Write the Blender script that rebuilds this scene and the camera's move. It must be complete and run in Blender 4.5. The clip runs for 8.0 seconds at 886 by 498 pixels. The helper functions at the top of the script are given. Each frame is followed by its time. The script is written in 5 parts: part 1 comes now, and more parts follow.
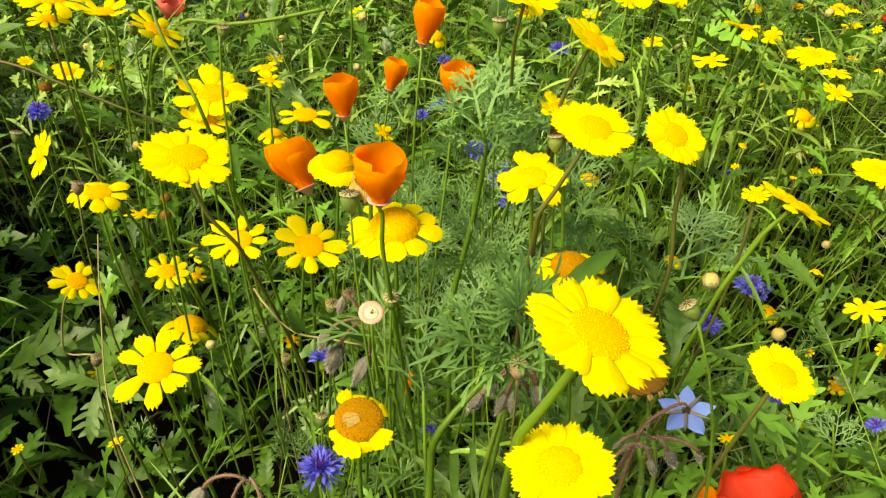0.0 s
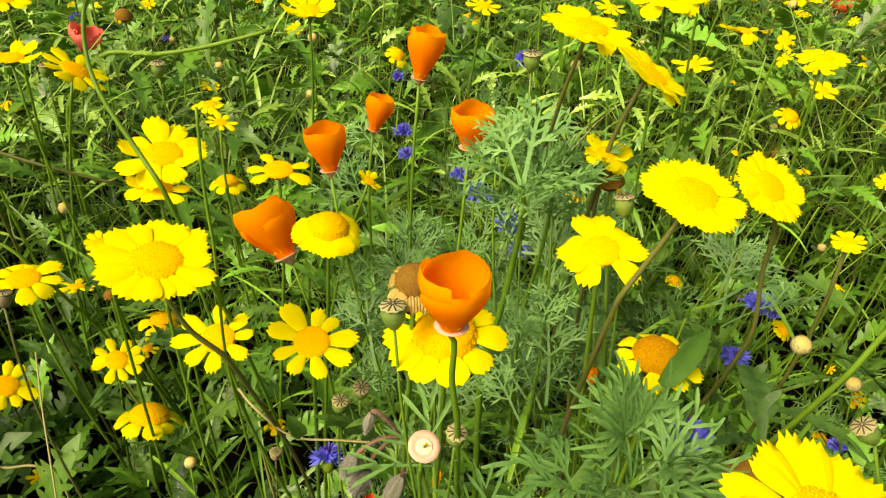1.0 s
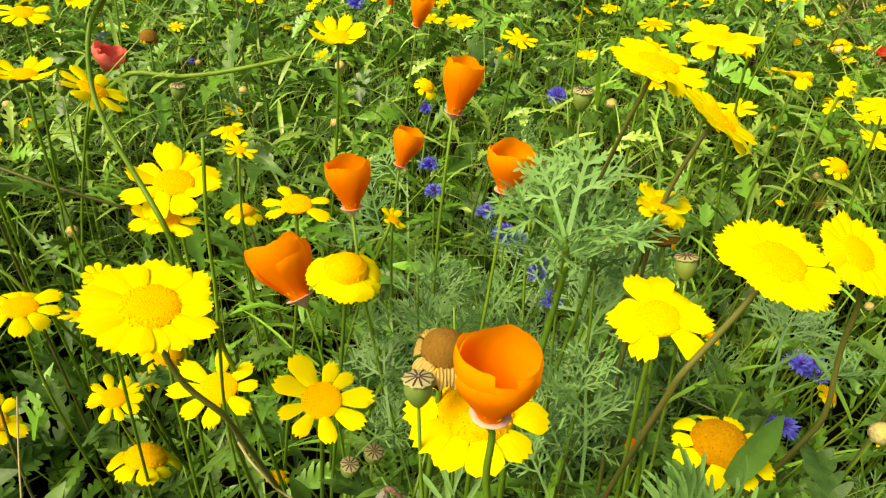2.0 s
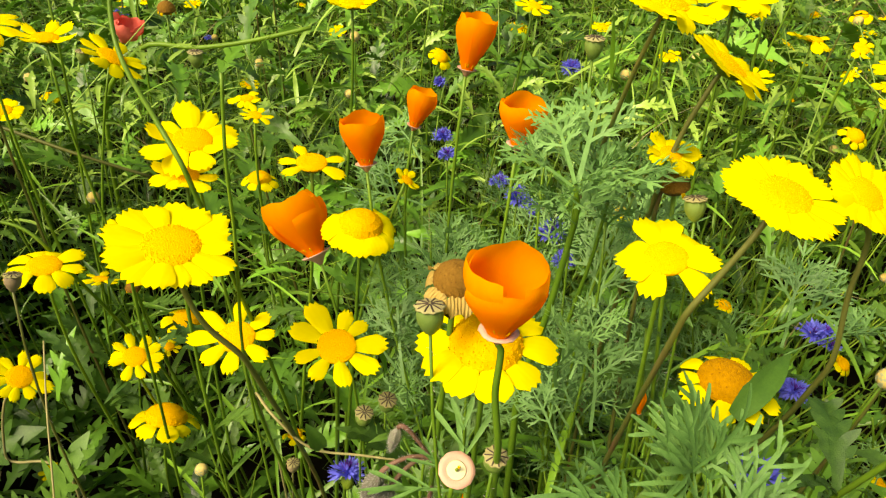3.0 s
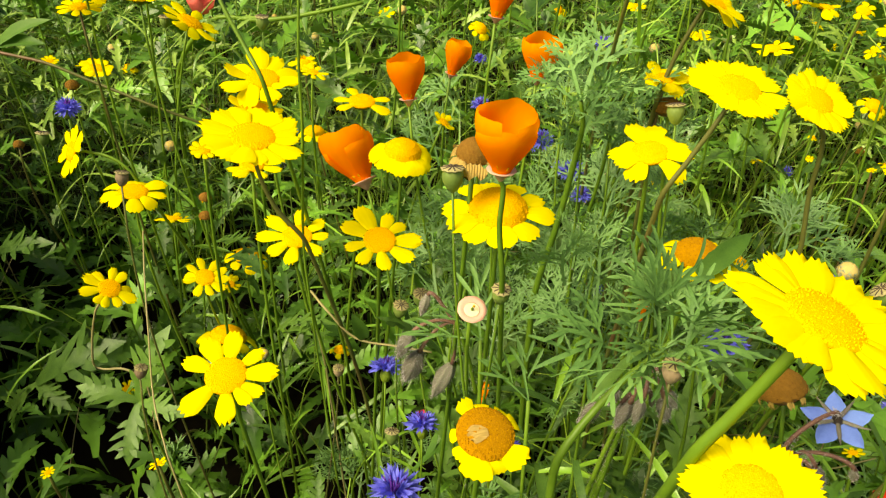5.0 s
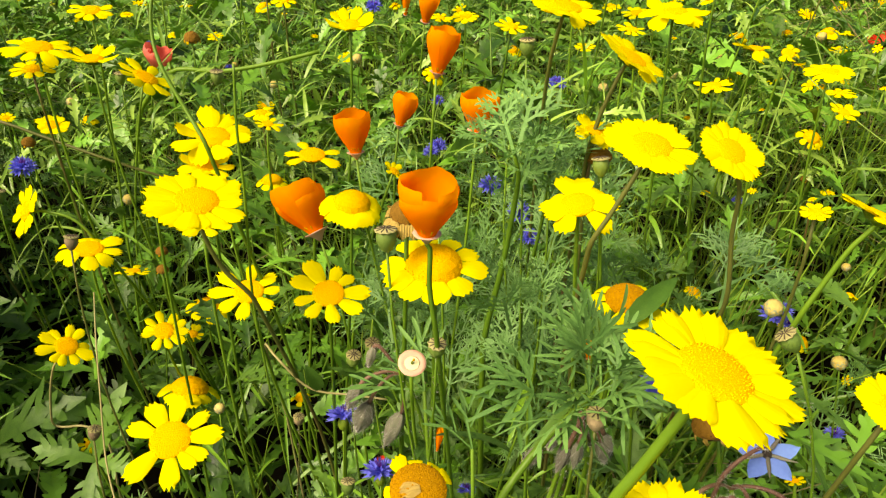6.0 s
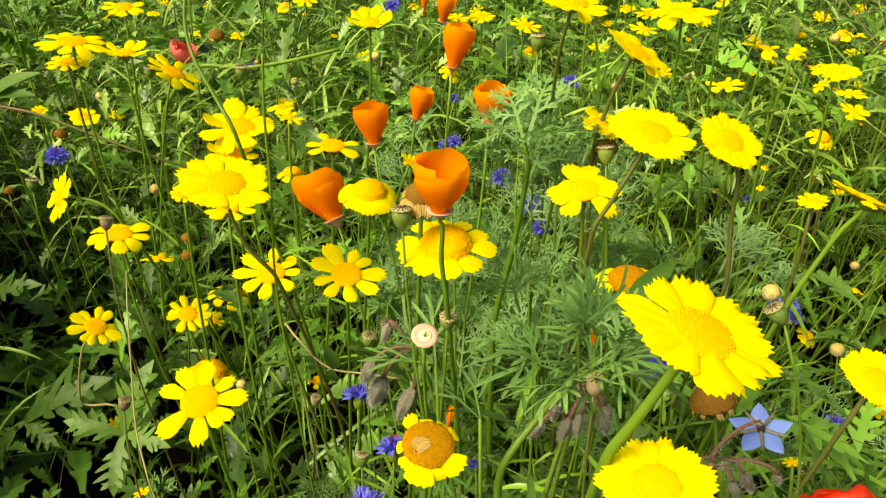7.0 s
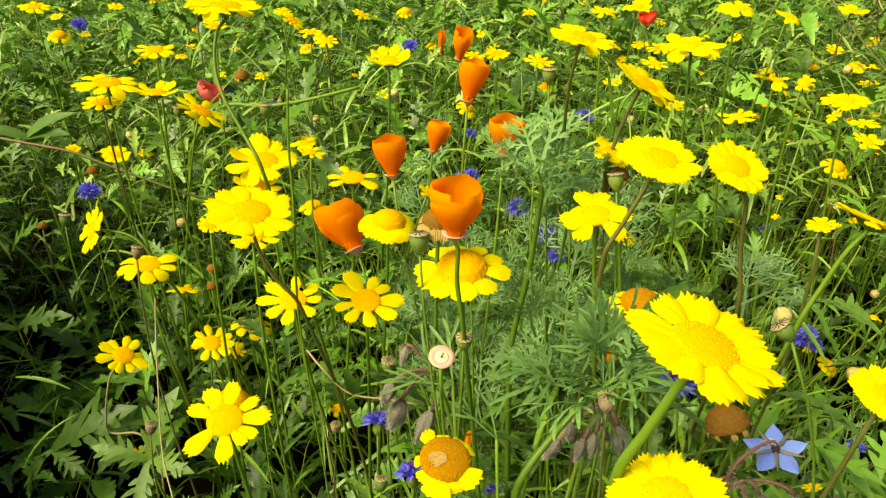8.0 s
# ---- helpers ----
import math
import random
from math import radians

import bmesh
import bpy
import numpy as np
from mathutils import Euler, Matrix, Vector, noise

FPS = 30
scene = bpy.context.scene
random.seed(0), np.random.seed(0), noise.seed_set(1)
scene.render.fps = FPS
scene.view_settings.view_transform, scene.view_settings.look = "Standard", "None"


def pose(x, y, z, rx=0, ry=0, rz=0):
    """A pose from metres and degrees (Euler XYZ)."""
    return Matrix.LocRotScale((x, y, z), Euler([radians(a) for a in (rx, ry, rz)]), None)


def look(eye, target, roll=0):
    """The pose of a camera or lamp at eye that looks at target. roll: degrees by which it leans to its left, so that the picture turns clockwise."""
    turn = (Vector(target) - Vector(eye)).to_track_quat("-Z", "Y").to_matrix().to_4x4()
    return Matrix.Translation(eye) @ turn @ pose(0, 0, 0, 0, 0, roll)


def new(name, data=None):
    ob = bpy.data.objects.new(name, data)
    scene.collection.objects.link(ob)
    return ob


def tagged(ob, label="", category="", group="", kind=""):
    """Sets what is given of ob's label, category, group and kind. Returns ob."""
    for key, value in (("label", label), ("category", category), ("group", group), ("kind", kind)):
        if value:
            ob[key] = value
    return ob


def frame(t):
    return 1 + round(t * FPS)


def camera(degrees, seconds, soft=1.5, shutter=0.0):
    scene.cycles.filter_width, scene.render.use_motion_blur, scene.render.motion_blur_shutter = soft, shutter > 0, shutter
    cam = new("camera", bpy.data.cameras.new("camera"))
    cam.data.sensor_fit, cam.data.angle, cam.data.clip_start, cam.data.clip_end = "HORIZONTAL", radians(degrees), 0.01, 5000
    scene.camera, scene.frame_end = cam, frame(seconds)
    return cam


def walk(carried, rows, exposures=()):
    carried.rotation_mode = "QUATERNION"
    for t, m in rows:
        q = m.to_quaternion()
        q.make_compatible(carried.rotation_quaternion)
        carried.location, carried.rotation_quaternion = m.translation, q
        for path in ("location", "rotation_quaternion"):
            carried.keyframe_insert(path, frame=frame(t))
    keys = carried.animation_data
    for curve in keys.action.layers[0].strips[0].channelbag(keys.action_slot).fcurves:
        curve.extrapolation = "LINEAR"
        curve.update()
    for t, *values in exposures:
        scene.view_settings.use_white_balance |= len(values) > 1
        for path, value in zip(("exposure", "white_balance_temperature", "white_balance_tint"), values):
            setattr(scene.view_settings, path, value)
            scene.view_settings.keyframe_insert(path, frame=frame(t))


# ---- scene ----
# camera and its way over the flowers
cam = camera(67.0, 8.0, soft=1.25)
PATH = [
    (0, (0.042, 0.014, 0.74), (-0.114, 1.644, -0.409), -0.1),
    (0.5, (0.01, 0.028, 0.752), (0.034, 1.644, -0.426), 1.3),
    (0.7, (-0.004, 0.054, 0.753), (0.016, 1.684, -0.406), 1.3),
    (1, (-0.021, 0.108, 0.734), (0.022, 1.739, -0.423), -1.1),
    (1.5, (-0.026, 0.136, 0.719), (-0.027, 1.79, -0.406), -0.4),
    (1.7, (-0.028, 0.147, 0.722), (-0.025, 1.83, -0.359), 0.7),
    (2.8, (-0.025, 0.138, 0.711), (-0.065, 1.808, -0.388), -0.6),
    (3, (-0.026, 0.131, 0.708), (-0.075, 1.791, -0.407), -0.2),
    (3.5, (-0.025, 0.112, 0.697), (-0.099, 1.746, -0.453), -0.2),
    (4, (-0.024, 0.079, 0.697), (-0.156, 1.717, -0.443), -0.9),
    (4.2, (-0.021, 0.072, 0.698), (-0.154, 1.712, -0.44), -0.8),
    (5.3, (-0.01, 0.037, 0.699), (-0.195, 1.703, -0.391), -1.2),
    (5.5, (-0.007, 0.036, 0.703), (-0.176, 1.713, -0.373), -1.3),
    (6, (0.008, 0.041, 0.716), (-0.101, 1.749, -0.319), -2.0),
    (6.5, (0.01, 0.031, 0.721), (-0.112, 1.748, -0.298), -2.0),
    (7, (0.011, 0.016, 0.717), (-0.143, 1.725, -0.31), -2.0),
    (7.5, (0.017, 0.01, 0.72), (-0.165, 1.738, -0.272), -3.2),
    (8, (0.014, 0.001, 0.718), (-0.198, 1.758, -0.213), -3.2),
]
walk(cam, [(t, look(eye, target, roll)) for t, eye, target, roll in PATH], [(0.0, 0.93, 9200, 8.0), (8.0, 0.93, 9200, 8.0)])

# light: a bright, hazy sky with a soft high sun
SUN_HEIGHT, SUN_TURN = 50.0, 230.0
world = bpy.data.worlds.new("sky")
scene.world = world
world.use_nodes = True
wn = world.node_tree.nodes
sky = wn.new("ShaderNodeTexSky")
sky.sky_type, sky.sun_disc = "NISHITA", False
sky.sun_elevation, sky.sun_rotation = radians(SUN_HEIGHT), radians(SUN_TURN)
sky.air_density, sky.dust_density, sky.ozone_density = 1.0, 3.0, 1.0
wn["Background"].inputs["Strength"].default_value = 0.075
world.node_tree.links.new(sky.outputs["Color"], wn["Background"].inputs["Color"])
lamp = bpy.data.lights.new("sun", "SUN")
lamp.energy, lamp.angle, lamp.color = 3.1, radians(36), (1.0, 0.96, 0.88)
sun = new("sun", lamp)
a, h = radians(SUN_TURN), radians(SUN_HEIGHT)
sun.matrix_world = look((3 * math.sin(a), 3 * math.cos(a), 4), (3 * math.sin(a) - math.sin(a) * math.cos(h), 3 * math.cos(a) - math.cos(a) * math.cos(h), 4 - math.sin(h)))

# ---- materials ----
def plant(name, dark, light, rough=0.5, through_light=0.25, grain=60.0, bump=0.15, islands=False, veins=0.0, spots=None, gloss=0.4, base=None):
    """A leaf, stem or petal: colour between dark and light by piece and by a two-scale noise, some light passing through."""
    m = bpy.data.materials.new(name)
    m.use_nodes = True
    n, link = m.node_tree.nodes, m.node_tree.links.new
    bsdf, out = n["Principled BSDF"], n["Material Output"]
    co = n.new("ShaderNodeTexCoord")
    fine = n.new("ShaderNodeTexNoise")
    fine.inputs["Scale"].default_value, fine.inputs["Detail"].default_value = grain, 4.0
    link(co.outputs["Object"], fine.inputs["Vector"])
    broad = n.new("ShaderNodeTexNoise")
    broad.inputs["Scale"].default_value, broad.inputs["Detail"].default_value = grain * 0.13, 2.0
    link(co.outputs["Object"], broad.inputs["Vector"])
    if islands:
        pick = n.new("ShaderNodeNewGeometry").outputs["Random Per Island"]
    else:
        pick = n.new("ShaderNodeObjectInfo").outputs["Random"]
    add = n.new("ShaderNodeMath")
    add.operation = "MULTIPLY_ADD"
    link(pick, add.inputs[0])
    add.inputs[1].default_value, add.inputs[2].default_value = 0.7, -0.45
    add2 = n.new("ShaderNodeMath")
    add2.operation = "MULTIPLY_ADD"
    link(fine.outputs["Fac"], add2.inputs[0])
    add2.inputs[1].default_value = 0.5
    link(add.outputs[0], add2.inputs[2])
    add3 = n.new("ShaderNodeMath")
    add3.operation = "MULTIPLY_ADD"
    add3.use_clamp = True
    link(broad.outputs["Fac"], add3.inputs[0])
    add3.inputs[1].default_value = 0.7
    link(add2.outputs[0], add3.inputs[2])
    mix = n.new("ShaderNodeMix")
    mix.data_type = "RGBA"
    mix.inputs["A"].default_value, mix.inputs["B"].default_value = (*dark, 1), (*light, 1)
    link(add3.outputs[0], mix.inputs["Factor"])
    colour = mix.outputs["Result"]
    if spots:
        ramp = n.new("ShaderNodeValToRGB")
        ramp.color_ramp.elements[0].position, ramp.color_ramp.elements[1].position = 0.56, 0.68
        link(broad.outputs["Fac"], ramp.inputs["Fac"])
        worn = n.new("ShaderNodeMix")
        worn.data_type = "RGBA"
        link(ramp.outputs["Color"], worn.inputs["Factor"])
        link(colour, worn.inputs["A"])
        worn.inputs["B"].default_value = (*spots, 1)
        colour = worn.outputs["Result"]
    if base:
        # pigment deepens towards the petal's foot; the throat's shade is painted in too
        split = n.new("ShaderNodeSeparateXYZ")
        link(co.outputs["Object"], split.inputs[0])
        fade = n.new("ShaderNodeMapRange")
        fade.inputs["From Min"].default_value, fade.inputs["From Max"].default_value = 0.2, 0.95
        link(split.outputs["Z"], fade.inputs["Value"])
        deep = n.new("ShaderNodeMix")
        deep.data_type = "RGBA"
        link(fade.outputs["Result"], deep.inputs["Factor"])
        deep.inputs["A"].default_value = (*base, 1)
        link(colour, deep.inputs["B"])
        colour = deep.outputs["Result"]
    link(colour, bsdf.inputs["Base Color"])
    bsdf.inputs["Roughness"].default_value = rough
    bsdf.inputs["Specular IOR Level"].default_value = gloss
    bm = n.new("ShaderNodeBump")
    bm.inputs["Strength"].default_value, bm.inputs["Distance"].default_value = bump, 0.001
    if veins:
        wave = n.new("ShaderNodeTexWave")
        wave.bands_direction = "X"
        wave.inputs["Scale"].default_value, wave.inputs["Distortion"].default_value = veins, 0.6
        link(co.outputs["Object"], wave.inputs["Vector"])
        link(wave.outputs["Fac"], bm.inputs["Height"])
    else:
        link(fine.outputs["Fac"], bm.inputs["Height"])
    link(bm.outputs["Normal"], bsdf.inputs["Normal"])
    if through_light:
        back = n.new("ShaderNodeBsdfTranslucent")
        link(colour, back.inputs["Color"])
        both = n.new("ShaderNodeMixShader")
        both.inputs["Fac"].default_value = through_light
        link(bsdf.outputs["BSDF"], both.inputs[1])
        link(back.outputs["BSDF"], both.inputs[2])
        link(both.outputs["Shader"], out.inputs["Surface"])
    return m


YELLOW = plant("yellow petal", (0.91, 0.74, 0.001), (0.96, 0.84, 0.002), 0.6, 0.3, 4.0, 0.06, veins=2.2, gloss=0.12)
DISC = plant("marigold disc", (0.78, 0.36, 0.001), (0.88, 0.50, 0.002), 0.8, 0.0, 60.0, 0.3, islands=True, gloss=0.1)
DISC_YOUNG = plant("young marigold disc", (0.81, 0.38, 0.001), (0.89, 0.51, 0.002), 0.8, 0.0, 60.0, 0.3, islands=True, gloss=0.1)
DISC_OLD = plant("old marigold disc", (0.28, 0.12, 0.004), (0.54, 0.27, 0.010), 0.8, 0.0, 60.0, 0.5, islands=True, gloss=0.1)
DISC_DEAD = plant("dead marigold disc", (0.14, 0.062, 0.009), (0.31, 0.165, 0.028), 0.85, 0.0, 60.0, 0.5, islands=True, gloss=0.1)
YELLOW_OLD = plant("withering yellow petal", (0.62, 0.30, 0.004), (0.86, 0.60, 0.01), 0.6, 0.25, 4.0, 0.4, veins=2.2, gloss=0.2, spots=(0.55, 0.30, 0.05))
PAPER = plant("papery dead petal", (0.40, 0.27, 0.06), (0.68, 0.50, 0.17), 0.8, 0.3, 4.0, 0.5, veins=2.2, gloss=0.1)
BROWN_DRY = plant("dry brown bract", (0.10, 0.05, 0.02), (0.30, 0.17, 0.07), 0.8, 0.05, 90.0, 0.4)
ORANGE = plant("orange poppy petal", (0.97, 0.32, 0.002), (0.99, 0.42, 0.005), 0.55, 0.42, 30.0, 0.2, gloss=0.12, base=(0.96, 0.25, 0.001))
PINK_RIM = plant("pale pink rim", (0.62, 0.30, 0.22), (0.80, 0.52, 0.38), 0.6, 0.2, 200.0, 0.1)
HEART_GREEN = plant("yellow green heart", (0.66, 0.66, 0.36), (0.80, 0.78, 0.52), 0.6, 0.1, 120.0, 0.1)
CREAM = plant("cream rim", (0.78, 0.40, 0.29), (0.85, 0.56, 0.42), 0.6, 0.2, 120.0, 0.1)
RED = plant("red poppy petal", (0.74, 0.045, 0.022), (0.86, 0.09, 0.04), 0.5, 0.3, 30.0, 0.3, gloss=0.25)
RED_FADED = plant("faded red petal", (0.70, 0.10, 0.075), (0.84, 0.20, 0.15), 0.6, 0.25, 30.0, 0.3, gloss=0.2)
BLUE = plant("cornflower blue", (0.08, 0.085, 0.60), (0.21, 0.24, 0.92), 0.6, 0.2, 60.0, 0.15, gloss=0.2)
VIOLET = plant("cornflower heart", (0.07, 0.015, 0.26), (0.16, 0.04, 0.45), 0.6, 0.1, 60.0, 0.15, islands=True, gloss=0.2)
BORAGE = plant("borage blue", (0.12, 0.22, 0.72), (0.20, 0.36, 0.88), 0.6, 0.25, 60.0, 0.2, gloss=0.2)
SEPAL = plant("hairy purple sepal", (0.12, 0.12, 0.085), (0.24, 0.25, 0.17), 0.75, 0.1, 200.0, 0.4, spots=(0.17, 0.10, 0.13))
HAIR = plant("pale hair", (0.45, 0.42, 0.40), (0.62, 0.60, 0.56), 0.7, 0.3, 60.0, 0.0, islands=True)
PURPLE_STEM = plant("reddish hairy stem", (0.13, 0.06, 0.045), (0.24, 0.14, 0.085), 0.6, 0.0, 200.0, 0.3)
STEM = plant("green stem", (0.065, 0.15, 0.012), (0.18, 0.33, 0.03), 0.45, 0.08, 120.0, 0.25, gloss=0.3)
STEM_DARK = plant("brownish stem", (0.085, 0.10, 0.02), (0.15, 0.16, 0.035), 0.5, 0.05, 120.0, 0.3, spots=(0.15, 0.085, 0.035))
LEAF = plant("lobed leaf", (0.03, 0.09, 0.016), (0.14, 0.29, 0.045), 0.42, 0.2, 80.0, 0.3, gloss=0.35)
FEATHER = plant("feathery green leaf", (0.045, 0.135, 0.035), (0.25, 0.48, 0.15), 0.5, 0.2, 90.0, 0.15, islands=True, gloss=0.3)
BUSH = plant("grey green divided leaf", (0.06, 0.165, 0.035), (0.19, 0.39, 0.10), 0.5, 0.2, 90.0, 0.2, gloss=0.3)
FROND = plant("blue green frond", (0.07, 0.19, 0.045), (0.22, 0.45, 0.125), 0.5, 0.2, 90.0, 0.2, gloss=0.3)
LANCE = plant("smooth broad leaf", (0.045, 0.13, 0.018), (0.11, 0.24, 0.035), 0.5, 0.25, 40.0, 0.2, gloss=0.3)
CALYX = plant("green calyx", (0.09, 0.17, 0.01), (0.19, 0.28, 0.025), 0.5, 0.0, 200.0, 0.4, gloss=0.3)
POD = plant("green seed pod", (0.09, 0.17, 0.03), (0.19, 0.28, 0.06), 0.5, 0.0, 250.0, 0.25, gloss=0.3)
POD_DRY = plant("dry seed pod", (0.16, 0.11, 0.06), (0.34, 0.26, 0.15), 0.65, 0.0, 250.0, 0.35)
# lighter than the other blades: sunlit tops painted into the colour
SUNLIT_TINT = plant("pale blades tinted as sunlit", (0.07, 0.17, 0.015), (0.40, 0.62, 0.11), 0.34, 0.2, 40.0, 0.15, islands=True, gloss=0.45)
POD_CAP = plant("pod cap", (0.22, 0.20, 0.07), (0.40, 0.37, 0.16), 0.6, 0.0, 250.0, 0.25)
POD_RAY = plant("dark ray of a pod cap", (0.03, 0.022, 0.015), (0.08, 0.05, 0.03), 0.6, 0.0, 250.0, 0.2)
BUD_PALE = plant("pale woolly bud", (0.30, 0.34, 0.17), (0.52, 0.54, 0.34), 0.75, 0.1, 250.0, 0.4)
BUD_YELLOW = plant("yellowish bud tip", (0.55, 0.40, 0.08), (0.72, 0.58, 0.20), 0.7, 0.1, 250.0, 0.4)
WILD_STEM = plant("tangled stems", (0.03, 0.075, 0.005), (0.32, 0.52, 0.05), 0.45, 0.05, 40.0, 0.1, islands=True, gloss=0.3)
WILD_STALK = plant("wild stalk", (0.025, 0.06, 0.005), (0.26, 0.42, 0.045), 0.45, 0.05, 40.0, 0.1, gloss=0.3)
STRAW = plant("straw stems", (0.20, 0.17, 0.06), (0.46, 0.42, 0.20), 0.6, 0.05, 40.0, 0.15, islands=True)
STRAW_STALK = plant("tan stalk", (0.24, 0.21, 0.075), (0.40, 0.36, 0.16), 0.55, 0.0, 120.0, 0.3)
BLADE = plant("narrow blades", (0.022, 0.075, 0.008), (0.27, 0.55, 0.055), 0.34, 0.12, 40.0, 0.15, islands=True, gloss=0.4)
UNDER_LEAF = plant("meadow leaves", (0.010, 0.048, 0.007), (0.21, 0.50, 0.055), 0.36, 0.12, 60.0, 0.3, islands=True, gloss=0.4)
# toned below real earth, so the deep shade between plants is in its colour
SOIL = plant("soil darkened for gap shade", (0.004, 0.0035, 0.002), (0.011, 0.009, 0.005), 0.95, 0.0, 14.0, 0.8, spots=(0.010, 0.018, 0.004), gloss=0.02)

# ---- shapes ----
rng = random.Random(7)


def shape(name, verts, faces, mat, smooth=True):
    me = bpy.data.meshes.new(name)
    me.from_pydata([tuple(v) for v in verts], [], faces)
    me.materials.append(mat)
    if smooth:
        me.shade_smooth()
    return me


def part(name, me, parent, m=None, label=""):
    ob = new(name, me)
    ob.parent = parent
    if m is not None:
        ob.matrix_basis = m
    return tagged(ob, label)


def thing(name, place, label, category, group=""):
    ob = new(name)
    ob.empty_display_size = 0.02
    ob.location = place
    return tagged(ob, label, category, group)


def grid_faces(rows, cols, wrap=False):
    f = []
    for i in range(rows - 1):
        for j in range(cols if wrap else cols - 1):
            k = (j + 1) % cols
            f.append((i * cols + j, i * cols + k, (i + 1) * cols + k, (i + 1) * cols + j))
    return f


def lathe(profile, sides, wobble=0.0):
    """Verts and faces of a turned shape from (radius, height) pairs; closed at both ends."""
    v = []
    for i, (r, z) in enumerate(profile):
        for j in range(sides):
            a = 2 * math.pi * j / sides
            q = r * (1 + wobble * math.sin(j * 2.4 + i))
            v.append((q * math.cos(a), q * math.sin(a), z))
    f = grid_faces(len(profile), sides, True)
    f.append(tuple(range(sides - 1, -1, -1)))
    f.append(tuple(len(v) - sides + j for j in range(sides)))
    return v, f


def facing(place, n, spin=0.0, size=1.0):
    """The pose with z along n."""
    q = Vector(n).normalized().to_track_quat("Z", "Y")
    return Matrix.Translation(place) @ q.to_matrix().to_4x4() @ Matrix.Rotation(spin, 4, "Z") @ Matrix.Scale(size, 4)


def tube(points, radii, sides=6):
    v = []
    points = [Vector(p) for p in points]
    x = Vector((1, 0, 0))
    for i, p in enumerate(points):
        d = (points[min(i + 1, len(points) - 1)] - points[max(i - 1, 0)]).normalized()
        x = (x - d * x.dot(d)).normalized()
        y = d.cross(x)
        for j in range(sides):
            a = 2 * math.pi * j / sides
            v.append(p + (x * math.cos(a) + y * math.sin(a)) * radii[i])
    f = grid_faces(len(points), sides, True)
    f.append(tuple(len(v) - sides + j for j in range(sides)))
    return v, f


def hermite(p0, p1, d0, d1, steps):
    out = []
    for i in range(steps + 1):
        t = i / steps
        out.append(p0 * (2 * t**3 - 3 * t**2 + 1) + d0 * (t**3 - 2 * t**2 + t) + p1 * (3 * t**2 - 2 * t**3) + d1 * (t**3 - t**2))
    return out


def smooth_line(pts, end=None, steps=5):
    """A line through the points, with no kinks."""
    d = [(pts[min(i + 1, len(pts) - 1)] - pts[max(i - 1, 0)]).normalized() for i in range(len(pts))]
    if end is not None:
        d[-1] = end
    out = [pts[0]]
    for i in range(len(pts) - 1):
        k = (pts[i + 1] - pts[i]).length
        out += hermite(pts[i], pts[i + 1], d[i] * k, d[i + 1] * k, steps)[1:]
    return out


def stem_line(top, n, via, seed):
    """The line of a stem from the ground to the head's underside; gives the foot and the points."""
    r = random.Random(seed)
    top, n = Vector(top), Vector(n)
    h = max(top.z, 0.05)
    if via:
        pts = [top] + [Vector(q) for q in via]
        run = pts[-2] - pts[-1]
        k = min(1.5, pts[-1].z / max(0.03, abs(run.z))) * 0.5
        foot = Vector((pts[-1].x - run.x * k, pts[-1].y - run.y * k + 0.09, 0))
        pts = [foot, foot.lerp(pts[-1], 0.55) + Vector((-run.x, -run.y, 0)) * 0.15 + Vector((0, 0.03, 0))] + pts[:0:-1] + [top]
        return foot, smooth_line(pts, (n + (top - pts[-2]).normalized()).normalized())
    foot = Vector((top.x - n.x * 0.18 * h + r.uniform(-0.05, 0.05), top.y - n.y * 0.1 * h + r.uniform(-0.02, 0.06), 0))
    up = Vector((r.uniform(-0.12, 0.12), r.uniform(-0.12, 0.12), 1)) * h * 1.1
    return foot, hermite(foot, top, up, n * h * 0.55 + Vector((0, 0, h * 0.35)), 14)


def stem_part(parent, foot, points, thin, thick, mat, sides=6):
    radii = [thick + (thin - thick) * i / (len(points) - 1) for i in range(len(points))]
    v, f = tube([p - foot for p in points], radii, sides)
    return part("stem", shape("stem", v, f, mat), parent)


